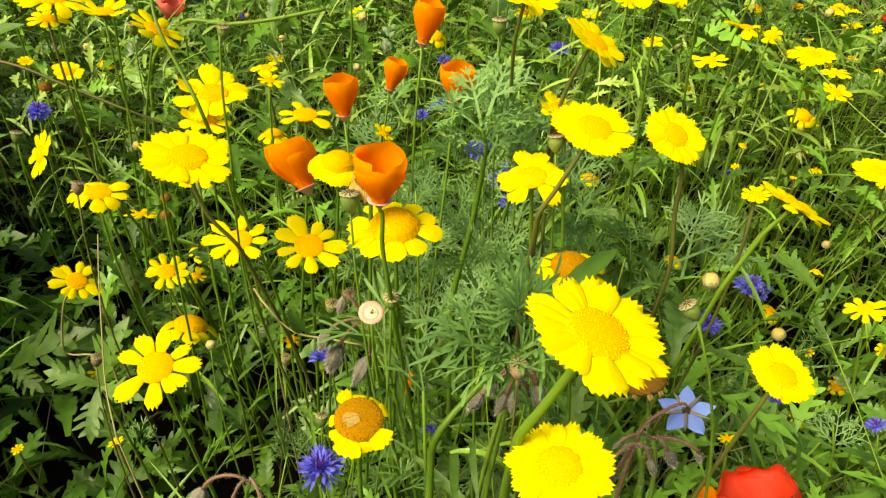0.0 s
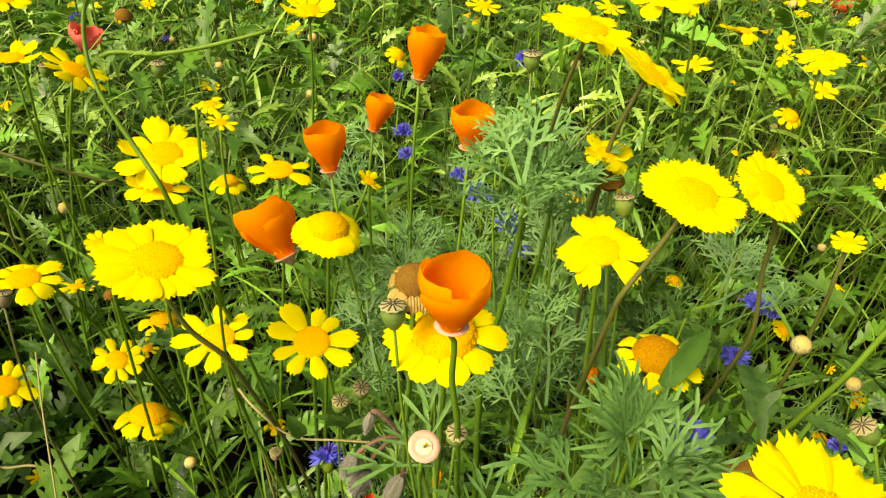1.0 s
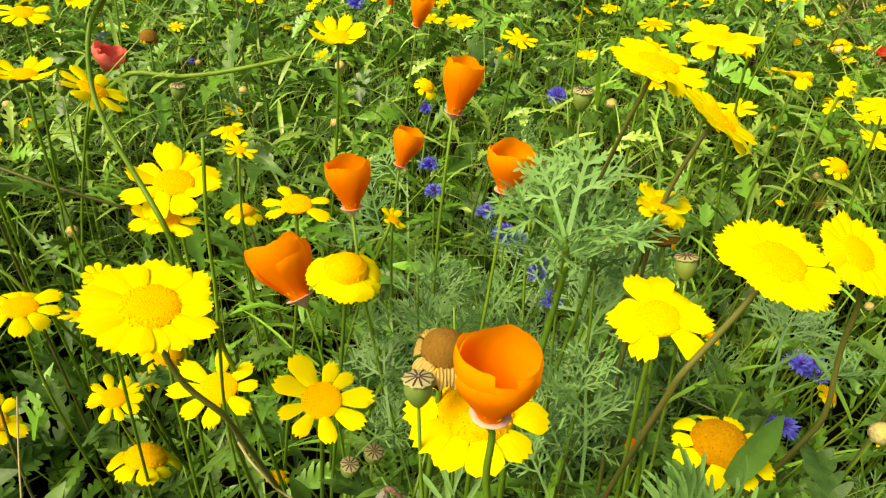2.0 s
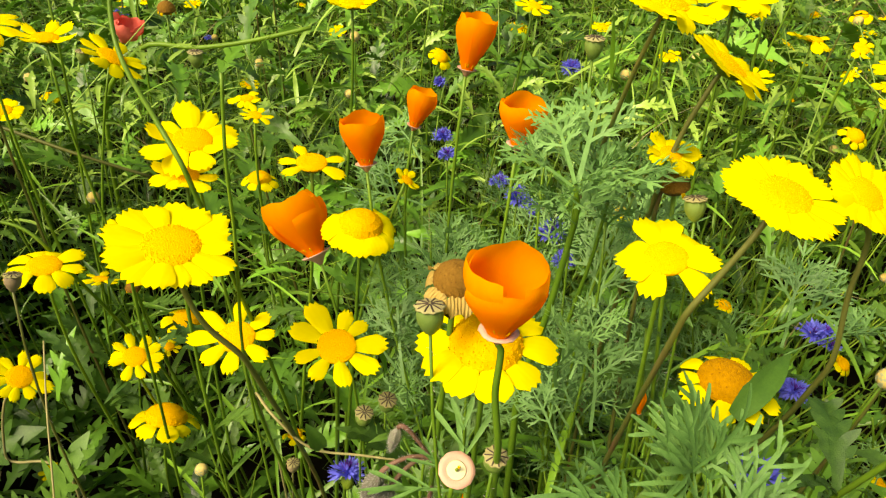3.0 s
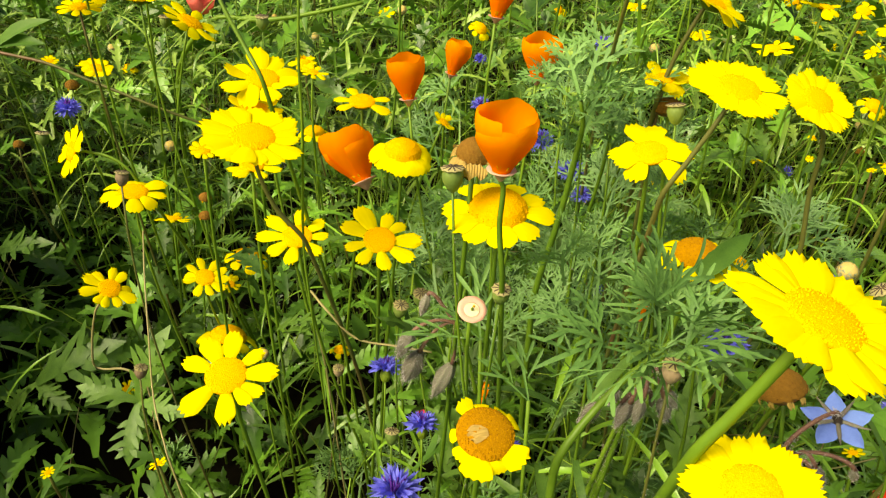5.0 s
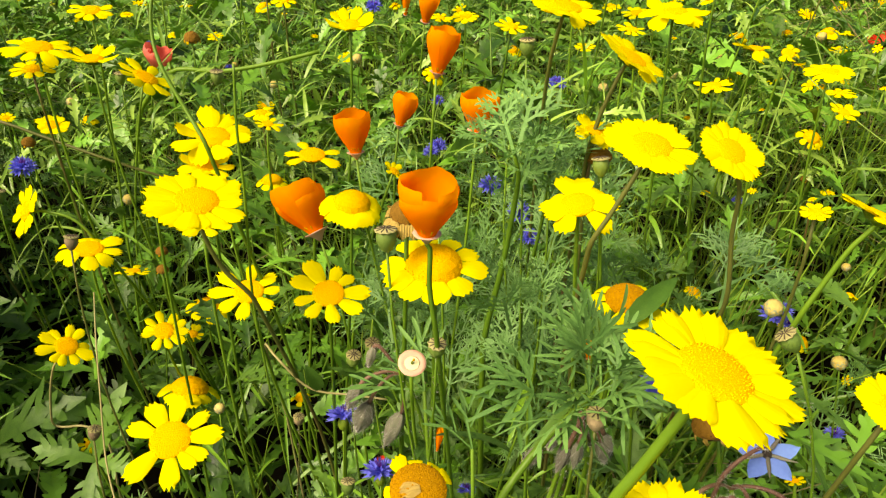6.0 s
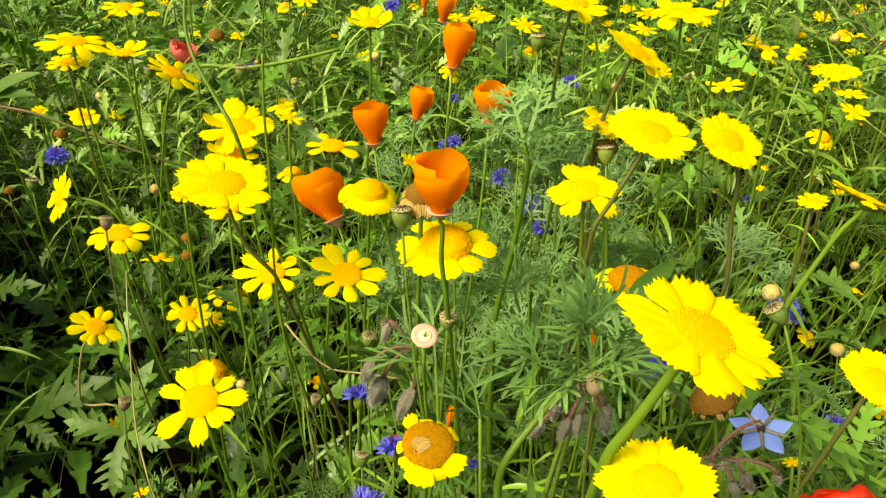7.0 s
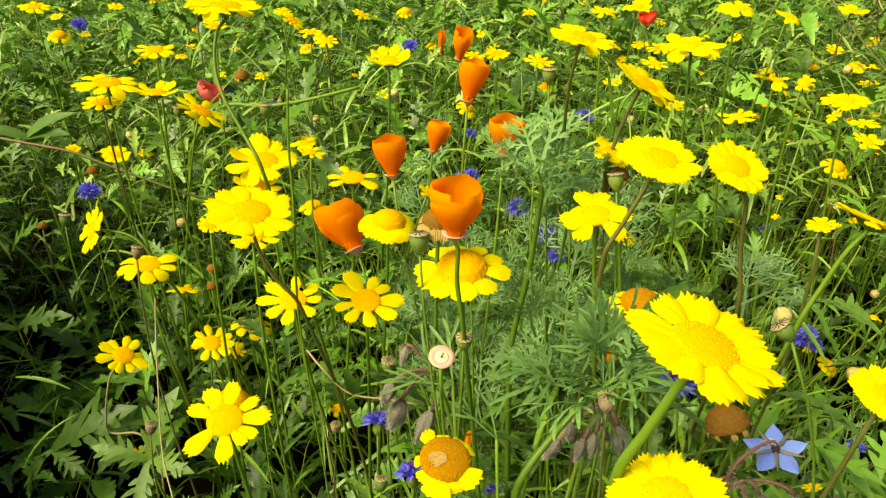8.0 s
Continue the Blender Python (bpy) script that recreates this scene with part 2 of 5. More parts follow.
# ---- leaves ----
def lobed_leaf(seed, lobes=3, reach=0.2, arch=0.5, strap=0.055):
    """A strap-shaped leaf one unit long on a folded midrib along +y, with blunt forward lobes on both sides."""
    r = random.Random(seed)
    v, f = [], []
    rows = 8

    def rib(t):
        return arch * t * (1 - t) - 0.36 * t * t * arch

    for i in range(rows):
        t = i / (rows - 1)
        w = strap * (0.45 + 1.3 * t * (1.15 - t) * 1.6) * (0.12 if i == rows - 1 else 1)
        for q in (-1, 0, 1):
            v.append((q * w, t, rib(t) + (0.22 * w if q else 0)))
    f += grid_faces(rows, 3)
    for i in range(lobes):
        for q in (-1, 1):
            t = 0.26 + 0.62 * (i + 0.25 * (q > 0) + r.uniform(-0.1, 0.1)) / lobes
            length = reach * (0.65 + 0.6 * math.sin(math.pi * (i + 0.7) / lobes)) * r.uniform(0.8, 1.2)
            ang = r.uniform(0.55, 0.95)
            d = Vector((q * math.sin(ang), math.cos(ang), r.uniform(-0.1, 0.35)))
            side = Vector((-d.y, d.x, 0)) * q
            c = Vector((q * strap * 0.5, t, rib(t) + 0.008))
            j = min(rows - 2, int(t * (rows - 1)))
            last = (3 * j + 1, 3 * (j + 1) + 1)
            for e, w in ((0.3, 0.047), (0.6, 0.040), (0.85, 0.022), (1.0, 0.004)):
                m = c + d * length * e
                k = len(v)
                v += [m - side * w, m + side * w]
                # from the rib outwards
                g = (last[0], last[1], k + 1, k)
                f.append(g if q < 0 else g[::-1])
                last = (k, k + 1)
    return v, f


def feather_leaf(seed, pairs=4, broad=1.0):
    """A leaf one unit long, cut three times into narrow strips, as poppy leaves are."""
    r = random.Random(seed)
    v, f = [], []

    def strip(p, d, up, length, width, steps=2, droop=0.1, base=None):
        side = d.cross(up).normalized()
        q = p.copy()
        ends = []
        last = base
        for i in range(steps + 1):
            t = i / steps
            if not (base and i == 0):
                w = broad * width * (1 - 0.25 * t) * (0.3 if i == steps else 1)
                k = len(v)
                v.append(q - side * w)
                v.append(q + side * w)
                if last:
                    f.append((last[0], last[1], k + 1, k))
                last = (k, k + 1)
            ends.append((q.copy(), last))
            d = (d - up * droop / steps + side * r.uniform(-0.06, 0.06)).normalized()
            q = q + d * length / steps
        return ends

    up = Vector((0, 0, 1))
    main = strip(Vector((0, 0, 0)), Vector((0, 1, 0.35)).normalized(), up, 1.0, 0.014, 6, 0.45)
    for i in range(pairs):
        t = 0.35 + 0.6 * i / pairs
        p, root = main[min(6, int(t * 6) + 1)]
        reach = 0.42 * (1.05 - 0.62 * i / pairs) * r.uniform(0.85, 1.15)
        for s in (-1, 1):
            d = Vector((s * 1.0, 0.85 + r.uniform(-0.25, 0.25), 0.2 + r.uniform(-0.5, 0.5))).normalized()
            arm = strip(p, d, up, reach, 0.012, 3, 0.15, root)
            for j in (1, 2, 3):
                for s2 in (-1, 1):
                    d2 = Vector((d.x * 0.75 - s2 * d.y * 0.65, d.y * 0.75 + s2 * d.x * 0.65, d.z + r.uniform(-0.4, 0.4))).normalized()
                    fork = strip(arm[j][0], d2, up, reach * r.uniform(0.34, 0.5), 0.0125, 2, 0.1, arm[j][1])
                    if j < 3:
                        d3 = Vector((d2.x * 0.8 + s2 * d2.y * 0.6, d2.y * 0.8 - s2 * d2.x * 0.6, d2.z)).normalized()
                        strip(fork[1][0], d3, up, reach * 0.24, 0.0115, 1, 0.0, fork[1][1])
    for s in (-1, 0, 1):
        strip(main[-1][0], Vector((s * 0.6, 1, -0.1)).normalized(), up, 0.2, 0.013, 2, 0.1, main[-1][1])
    return v, f


LEAVES = [shape("leaf", *lobed_leaf(i, 3 + i % 4, 0.13 + 0.025 * (i % 4), 0.3 + 0.2 * (i % 3), 0.06), LEAF) for i in range(6)]
FEATHERS = [shape("feathery leaf", *feather_leaf(i, 4 + i % 2), FEATHER) for i in range(5)]


def leaves_on(parent, foot, points, count, size, seed, meshes=None):
    r = random.Random(seed)
    meshes = meshes or LEAVES
    for i in range(count):
        k = int(len(points) * r.uniform(0.25, 0.72))
        p = points[k] - foot
        if points[k].y < 0.33 and points[k].z > 0.36:
            continue
        m = Matrix.Translation(p) @ Matrix.Rotation(r.uniform(0, 6.28), 4, "Z") @ Matrix.Rotation(r.uniform(0.1, 0.9), 4, "X") @ Matrix.Scale(size * r.uniform(0.7, 1.2), 4)
        part("leaf", r.choice(meshes), parent, m)


# ---- corn marigold ----
def petal_shape(width, bend, seed, mat, tip=0.12, cup=0.055):
    """A petal one unit long along +y, notched at its tip; bend: how far its end turns down, in radians."""
    r = random.Random(seed)
    rows, cols = 8, 7
    teeth = [-0.16, -0.02, -0.10, 0.0, -0.09, -0.03, -0.17]
    v = []
    y, z = 0.0, 0.0
    skew = r.uniform(-0.06, 0.06)
    for i in range(rows):
        t = i / (rows - 1)
        if i:
            y += math.cos(bend * t) / (rows - 1)
            z -= math.sin(bend * t) / (rows - 1)
        w = width * (0.42 + 0.58 * math.sin(min(1, t * 1.35) * math.pi / 2)) * (1 - 0.30 * max(0, t - 0.75) * 4)
        for j in range(cols):
            u = j / (cols - 1) * 2 - 1
            dy = teeth[j] * tip / 0.12 * (t ** 6) + r.uniform(-0.012, 0.012) * t
            v.append((u * w + skew * t * t, y + dy * math.cos(bend * t), z - dy * math.sin(bend * t) - cup * u * u * (1 - 0.4 * t) + 0.008 * math.cos(u * 3 * math.pi) + r.uniform(-0.012, 0.012) * t + (0.16 * t * math.sin(4.5 * u + 6 * t + seed) + 0.07 * math.sin(9 * u - 8 * t + seed) if mat is PAPER else 0)))
    return shape("petal", v, grid_faces(rows, cols), mat)


BENDS = (-0.45, 0.08, 0.45, 1.1, 1.7)
PETALS = {}


def petal_of(width, bend, mat):
    b = min(range(len(BENDS)), key=lambda i: abs(BENDS[i] - bend))
    key = (width, b, mat.name)
    if key not in PETALS:
        PETALS[key] = [petal_shape(width, BENDS[b], 31 * k + b, mat, 0.10 + 0.03 * k) for k in range(4)]
    return rng.choice(PETALS[key])


def disc_shape(rise, seed, mat, florets=300, swirl=0.5):
    """A domed disc of unit radius set with florets in the sunflower order."""
    r = random.Random(seed)
    prof = [(1.0, -0.12), (1.0, 0.0), (0.86, rise * 0.42), (0.6, rise * 0.76), (0.3, rise * 0.95), (0.02, rise)]
    v, f = lathe(prof, 20)
    for i in range(florets):
        q = math.sqrt((i + 0.5) / florets)
        a = i * 2.399963 + r.uniform(-0.08, 0.08)
        z = rise * (1 - q * q) ** 0.75
        n = Vector((math.cos(a) * q * rise, math.sin(a) * q * rise, 0.75)).normalized()
        c = Vector((math.cos(a) * q * 0.98, math.sin(a) * q * 0.98, z))
        s = 0.046 * r.uniform(0.75, 1.2)
        tall = (0.05 if q > swirl else 0.022) * r.uniform(0.6, 1.3)
        x = n.orthogonal().normalized()
        y = n.cross(x)
        k = len(v)
        for j in range(4):
            e = math.pi / 2 * j + r.uniform(0, 0.5)
            v.append(c + (x * math.cos(e) + y * math.sin(e)) * s)
        v.append(c + n * tall)
        for j in range(4):
            f.append((k + j, k + (j + 1) % 4, k + 4))
    return shape("disc", v, f, mat, smooth=False)


DISCS = {name: [disc_shape(rise, k, mat, swirl=0.45 + 0.1 * k) for k in range(3)] for name, rise, mat in (("flat", 0.17, DISC_YOUNG), ("high", 0.62, DISC), ("old", 0.26, DISC_OLD), ("worn", 0.62, DISC_OLD), ("dead", 0.85, DISC_DEAD))}


def calyx_shape(mat, seed):
    """The green cup under a head, one unit in radius at its rim, with overlapping bracts."""
    r = random.Random(seed)
    v, f = lathe([(0.16, -0.62), (0.34, -0.52), (0.72, -0.34), (0.95, -0.08), (0.92, 0.0)], 14)
    for ring in range(2):
        for i in range(11):
            a = 2 * math.pi * (i + 0.5 * ring) / 11 + r.uniform(-0.1, 0.1)
            k = len(v)
            for q, z, w in ((0.62, -0.44, 0.14), (0.94 - 0.08 * ring, -0.2, 0.17), (1.04 - 0.1 * ring, 0.02 - 0.12 * ring, 0.03)):
                for s in (-1, 1):
                    v.append((q * math.cos(a + s * w / q), q * math.sin(a + s * w / q), z - 0.03))
            f += [(k, k + 1, k + 3, k + 2), (k + 2, k + 3, k + 5, k + 4)]
    return shape("calyx", v, f, mat)


CALYXES = [calyx_shape(CALYX, 1), calyx_shape(BROWN_DRY, 2)]
# how a head looks: share of the disc, petal half-width, bend, lift, disc, words
STYLES = {
    "full": (0.43, 0.345, 0.08, 0.08, "flat", "broad overlapping bright yellow petals"),
    "wide": (0.40, 0.32, 0.45, 0.16, "flat", "bright yellow notched petals"),
    "star": (0.38, 0.29, 0.08, 0.06, "flat", "narrow separate yellow petals"),
    "droop": (0.52, 0.42, 1.1, 0.10, "high", "drooping yellow petals, domed disc"),
    "ragged": (0.37, 0.36, 0.3, 0.10, "flat", "ragged bent yellow petals, some missing"),
    "spent": (0.58, 0.46, 0.45, 0.05, "old", "ragged petals, browning disc"),
    "faded": (0.54, 0.42, 0.6, 0.05, "worn", "few drooping petals, brown domed disc"),
    "paper": (0.54, 0.62, 0.9, -0.05, "dead", "brown disc and papery pale petals"),
    "dead": (0.62, 0.24, 1.7, -0.25, "dead", "brown dead disc and shrivelled petals"),
}
COUNT, HEADS = [0], []


def marigold(place, n, size, n_petals=12, style="full", via=None, gap=(), droop=None, thick=1.0, dark=0, pale=0, leaves=2, scrap=0):
    COUNT[0] += 1
    HEADS.append((*place, size / 2))
    seed = COUNT[0]
    r = random.Random(seed * 13)
    share, width, bend, lift, disc, words = STYLES[style]
    if droop is not None:
        bend = droop
    n = Vector(n).normalized()
    radius = size / 2
    if style == "droop":
        radius *= 1.12
    dead = style in ("dead", "paper")
    kind = "withered" if dead else "fading" if style in ("spent", "faded") else "open"
    under = Vector(place) - n * radius * share * 0.6
    foot, line = stem_line(under, n, via, seed)
    t = thing("corn_marigold", foot, "%s corn marigold, %s" % (kind, words), "flower", "corn marigolds")
    stem_part(t, foot, line, 0.0012 * thick, 0.0017 * thick, STRAW_STALK if dark == 2 else STEM_DARK if dark > 0 or (dark == 0 and r.random() < 0.2) else STEM)
    head = part("flower_head", CALYXES[1 if dead else 0], t, facing(Vector(place) - foot, n, r.uniform(0, 6.28), radius * share))
    part("disc", r.choice(DISCS[disc]), head, None, "brown dead disc" if dead else "orange yellow disc")
    mat = PAPER if pale else YELLOW_OLD if style == "dead" else YELLOW
    length = (1 - share * 0.82) / share
    if style == "dead":
        length *= 0.75
    for i in range(n_petals):
        if i in gap:
            continue
        a = 2 * math.pi * i / n_petals + r.uniform(-0.09, 0.09) * (2 if dead else 1)
        k = length * r.uniform(0.82, 1.10)
        wide = min(1.2, 1.0 if n_petals < 12 else 13.0 / n_petals + 0.16) * r.uniform(0.9, 1.1)
        if style == "star":
            k *= r.uniform(0.80, 1.10)
            a += r.uniform(-0.12, 0.12)
        if style == "ragged":
            k *= r.uniform(0.72, 1.14)
            bend = r.choice((-0.45, 0.08, 0.45, 0.45, 1.1))
            if r.random() < 0.12:
                continue
        if style == "spent":
            k *= r.uniform(0.5, 1.05)
            wide *= 1.25
            bend = r.choice((-0.3, 0.1, 0.45, 1.1))
        if style == "paper":
            bend = r.uniform(0.3, 1.7)
        b = bend + r.uniform(-0.2, 0.2) + (0.6 if r.random() < 0.06 else 0)
        m = Matrix.Rotation(a, 4, "Z") @ Matrix.Translation((0, 0.80, -0.02 + 0.05 * (i % 2))) @ Matrix.Rotation(lift + r.uniform(-0.06, 0.06), 4, "X") @ Matrix.Rotation(r.uniform(-0.10, 0.10), 4, "Y") @ Matrix.Diagonal((k * wide, k, k, 1))
        part("petal", petal_of(width, b, mat), head, m)
    if scrap:
        part("petal_scrap", petal_of(0.34, 0.45, PAPER), head, Matrix.Translation((-0.10, 0.05, 0.31)) @ Matrix.Rotation(-0.5, 4, "Z") @ Matrix.Rotation(0.0, 4, "X") @ Matrix.Diagonal((1.0, 0.75, 0.5, 1)), "pale papery scrap of a dead petal")
    if leaves and line[-1].z > 0.2:
        leaves_on(t, foot, line, leaves, 0.055, seed * 7)
    return t


# ---- poppies ----
def cup_petal(arc, mat, seed, roll=0.0, ruffle=0.035, flare=False):
    """One petal of a cup of unit height and unit top radius, round the axis z, its middle towards +x; roll: how far its lip turns out; flare: a funnel that widens to its rim."""
    r = random.Random(seed)
    rows, cols = 13, 17
    v = []
    ph = r.uniform(0, 6)
    for i in range(rows):
        t = i / (rows - 1)
        lip = max(0, t - 0.70) / 0.30
        for j in range(cols):
            u = j / (cols - 1) * 2 - 1
            crest = 1 - 0.45 * u * u
            rad = (0.25 + 0.71 * math.sin(min(1, 1.1 * t) * math.pi / 2) ** 1.3 - 0.13 * lip ** 1.5 if flare else 0.22 + 0.74 * math.sin(min(1, 1.3 * t) * math.pi / 2) ** 1.5 - 0.17 * lip ** 1.6) + 0.015 * abs(u) ** 3
            rad += roll * lip ** 2 * crest + ruffle * t * t * (math.sin(u * 4 + ph) + 0.5 * math.sin(u * 9 + 2 * ph) * lip)
            z = t - (0.10 if flare else 0.13) * abs(u) ** 3 * t ** 4 - roll * 0.75 * lip ** 3 * crest + ruffle * t ** 3 * (math.sin(u * 5 + ph * 2) + 0.4 * math.sin(u * 13 + ph))
            a = u * arc * (1 - 0.06 * t ** 3)
            v.append((rad * math.cos(a), rad * math.sin(a), z))
    return shape("petal", v, grid_faces(rows, cols), mat)


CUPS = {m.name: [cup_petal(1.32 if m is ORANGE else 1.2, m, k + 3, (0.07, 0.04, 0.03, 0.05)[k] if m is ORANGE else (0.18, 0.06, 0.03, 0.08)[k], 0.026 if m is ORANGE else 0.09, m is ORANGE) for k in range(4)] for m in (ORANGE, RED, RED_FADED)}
rim_v, rim_f = lathe([(0.12, -0.62), (0.36, -0.30), (0.58, -0.06), (0.92, 0.10), (0.95, 0.17), (0.6, 0.08), (0.2, 0.05)], 20, 0.03)
RIM = shape("rim", rim_v, rim_f, PINK_RIM)
rim_v, rim_f = lathe([(0.12, -1.1), (0.36, -0.45), (0.6, -0.16), (1.0, 0.02), (1.02, 0.10), (0.72, 0.05), (0.42, 0.0), (0.2, -0.06)], 24, 0.02)
RIM_CREAM = shape("rim", rim_v, rim_f, CREAM)


def stamens_shape():
    v, f = [], []
    r = random.Random(5)
    for i in range(26):
        a, q = r.uniform(0, 6.28), r.uniform(0.05, 0.3)
        c = Vector((q * math.cos(a), q * math.sin(a), 0.05))
        e = Vector((c.x * 1.9, c.y * 1.9, r.uniform(0.4, 0.55)))
        tv, tf = tube([c, c.lerp(e, 0.5), e], [0.015, 0.02, 0.03], 3)
        k = len(v)
        v += tv
        f += [tuple(x + k for x in g) for g in tf]
    return shape("stamens", v, f, YELLOW_OLD)


STAMENS = stamens_shape()


def poppy(place, n, size, height=1.25, opening=1.0, via=None, leaves=3, front=0.80):
    COUNT[0] += 1
    HEADS.append((place[0] + n[0] * size * 0.6, place[1], place[2] + size * 0.6, size * 0.7))
    seed = COUNT[0]
    r = random.Random(seed * 5)
    n = Vector(n).normalized()
    foot, line = stem_line(Vector(place) - n * size * 0.14, n, via, seed)
    t = thing("california_poppy", foot, "orange cup-shaped California poppy on a thin green stem", "flower", "California poppies")
    stem_part(t, foot, line, 0.0010, 0.0015, STEM)
    # its low lip turns to the open side
    x = Vector((r.uniform(-0.3, 0.3), -1, 0))
    x = (x - n * x.dot(n)).normalized()
    y = n.cross(x)
    turn = Matrix((x, y, n)).transposed().to_4x4()
    cup = part("flower_head", RIM, t, Matrix.Translation(Vector(place) - foot) @ turn @ Matrix.Scale(size * 0.24, 4), "pale pink collar")
    k = 0.5 / 0.24
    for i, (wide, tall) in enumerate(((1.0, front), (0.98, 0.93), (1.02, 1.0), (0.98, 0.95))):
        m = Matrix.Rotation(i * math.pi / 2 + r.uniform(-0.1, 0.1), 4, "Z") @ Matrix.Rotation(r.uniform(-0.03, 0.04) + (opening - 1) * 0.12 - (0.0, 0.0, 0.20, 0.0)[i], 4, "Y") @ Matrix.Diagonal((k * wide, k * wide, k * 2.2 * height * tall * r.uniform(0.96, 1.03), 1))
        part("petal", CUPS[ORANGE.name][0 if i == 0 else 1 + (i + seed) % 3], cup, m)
    tagged(part("stamen_tuft", STAMENS, cup, Matrix.Scale(k * 0.8, 4)), kind="stuff")
    if leaves:
        leaves_on(t, foot, line, leaves, 0.06, seed * 3, FEATHERS)
    return t


def red_poppy(place, n, size, height=0.6, faded=0):
    COUNT[0] += 1
    seed = COUNT[0]
    r = random.Random(seed * 5)
    n = Vector(n).normalized()
    foot, line = stem_line(Vector(place) - n * size * 0.05, n, None, seed)
    t = thing("red_poppy", foot, "faded crumpled red poppy" + " among green stems" if faded else "scarlet red poppy with silky crumpled petals", "flower", "red poppies")
    stem_part(t, foot, line, 0.0009, 0.0014, STEM)
    pod = part("seed_pod", PODS[0], t, facing(Vector(place) - foot, n, 0, size * 0.12), "green seed pod")
    k = 0.5 / 0.12
    mat = RED_FADED if faded else RED
    for i in range(4):
        m = Matrix.Translation((0, 0, -1.0)) @ Matrix.Rotation(i * math.pi / 2 + r.uniform(-0.2, 0.2), 4, "Z") @ Matrix.Rotation(r.uniform(-0.1, 0.25), 4, "Y") @ Matrix.Diagonal((k, k, k * 2 * height * r.uniform(0.85, 1.1), 1))
        part("petal", CUPS[mat.name][(i + seed) % 4], pod, m)
    return t


def torus_head(place, n, size):
    COUNT[0] += 1
    HEADS.append((*place, size / 2))
    n = Vector(n).normalized()
    foot, line = stem_line(Vector(place) - n * size * 0.5, n, None, COUNT[0])
    t = thing("bare_poppy_head", foot, "cream and pink poppy collar without any petals", "flower", "")
    stem_part(t, foot, line, 0.001, 0.0014, STEM)
    rim = part("rim", RIM_CREAM, t, facing(Vector(place) - foot, n, 0, size * 0.5), "cream and pink disc with a wavy edge")
    v, f = lathe([(0.56, 0.03), (0.5, 0.042), (0.3, 0.05), (0.02, 0.05)], 18)
    part("cup", shape("cup", v, f, HEART_GREEN), rim, None, "yellow-green cup")
    v, f = lathe([(0.10, 0.0), (0.11, 0.10), (0.07, 0.28), (0.02, 0.40)], 8)
    part("pistil", shape("pistil", v, f, CALYX), rim, None, "green pistil")
    v, f = lathe([(0.05, 0.30), (0.10, 0.40), (0.05, 0.62), (0.01, 0.66)], 6)
    part("stamen", shape("stamen", v, f, DISC), rim, Matrix.Translation((0.10, 0.05, 0.0)), "last orange stamen")
    return t


# ---- seed heads, buds ----
def pod_shape(mat):
    v, f = lathe([(0.22, -2.05), (0.36, -1.95), (0.62, -1.6), (0.86, -1.1), (0.92, -0.6), (0.78, -0.16), (0.70, -0.06)], 16, 0.02)
    return shape("pod", v, f, mat)


def cap_shape(mat):
    """A round lid with a scalloped rim."""
    v, f = [], []
    rings = ((0.0, 0.16), (0.5, 0.12), (0.9, 0.04), (1.0, -0.03), (0.94, -0.10), (0.6, -0.09))
    sides = 40
    for q, z in rings:
        for j in range(sides):
            a = 2 * math.pi * j / sides
            s = 1 + (0.07 * math.cos(10 * a) if q > 0.85 else 0)
            v.append((q * s * math.cos(a), q * s * math.sin(a), z))
    return shape("cap", v, grid_faces(len(rings), sides, True), mat)


def ray_shape(mat):
    v, f = [], []
    for q, z, w in ((0.10, 0.21, 0.045), (0.5, 0.18, 0.07), (0.95, 0.09, 0.065)):
        v += [(q, -w, z - 0.06), (q, 0, z), (q, w, z - 0.06)]
    for k in (0, 3):
        f += [(k, k + 1, k + 4, k + 3), (k + 1, k + 2, k + 5, k + 4)]
    return shape("ray", v, f, mat)


PODS = [pod_shape(POD), pod_shape(POD_DRY)]
CAP, RAY = cap_shape(POD_CAP), ray_shape(POD_RAY)


def seed_head(place, n, size, dry=0):
    COUNT[0] += 1
    HEADS.append((*place, size / 2))
    n = Vector(n).normalized()
    foot, line = stem_line(Vector(place) - n * size * 1.0, n, None, COUNT[0])
    t = thing("poppy_seed_head", foot, ("dry brown" if dry else "green") + " poppy seed head with a rayed cap", "seed head", "poppy seed heads")
    stem_part(t, foot, line, 0.0007, 0.0011, STEM_DARK if dry else STEM, 5)
    if place[1] < 0.6:
        hv, hf = hairs([q - foot for q in line[6:]], 170, 0.0019, COUNT[0], 0.0007)
        tagged(part("hair", shape("hairs", hv, hf, HAIR, False), t, None, "fine pale hairs"), kind="stuff")
    pod = part("pod", PODS[1 if dry else 0], t, facing(Vector(place) - foot, n, 0, size * 0.5))
    cap = part("cap", CAP, pod, None, "flat pale cap with a scalloped rim")
    for i in range(10):
        part("ray", RAY, cap, Matrix.Rotation(math.pi * i / 5, 4, "Z"))
    return t


def bud_shape(mat):
    v, f = lathe([(0.25, -0.95), (0.66, -0.72), (0.96, -0.2), (1.0, 0.15), (0.8, 0.62), (0.45, 0.86), (0.1, 0.92)], 12, 0.04)
    return shape("bud", v, f, mat)


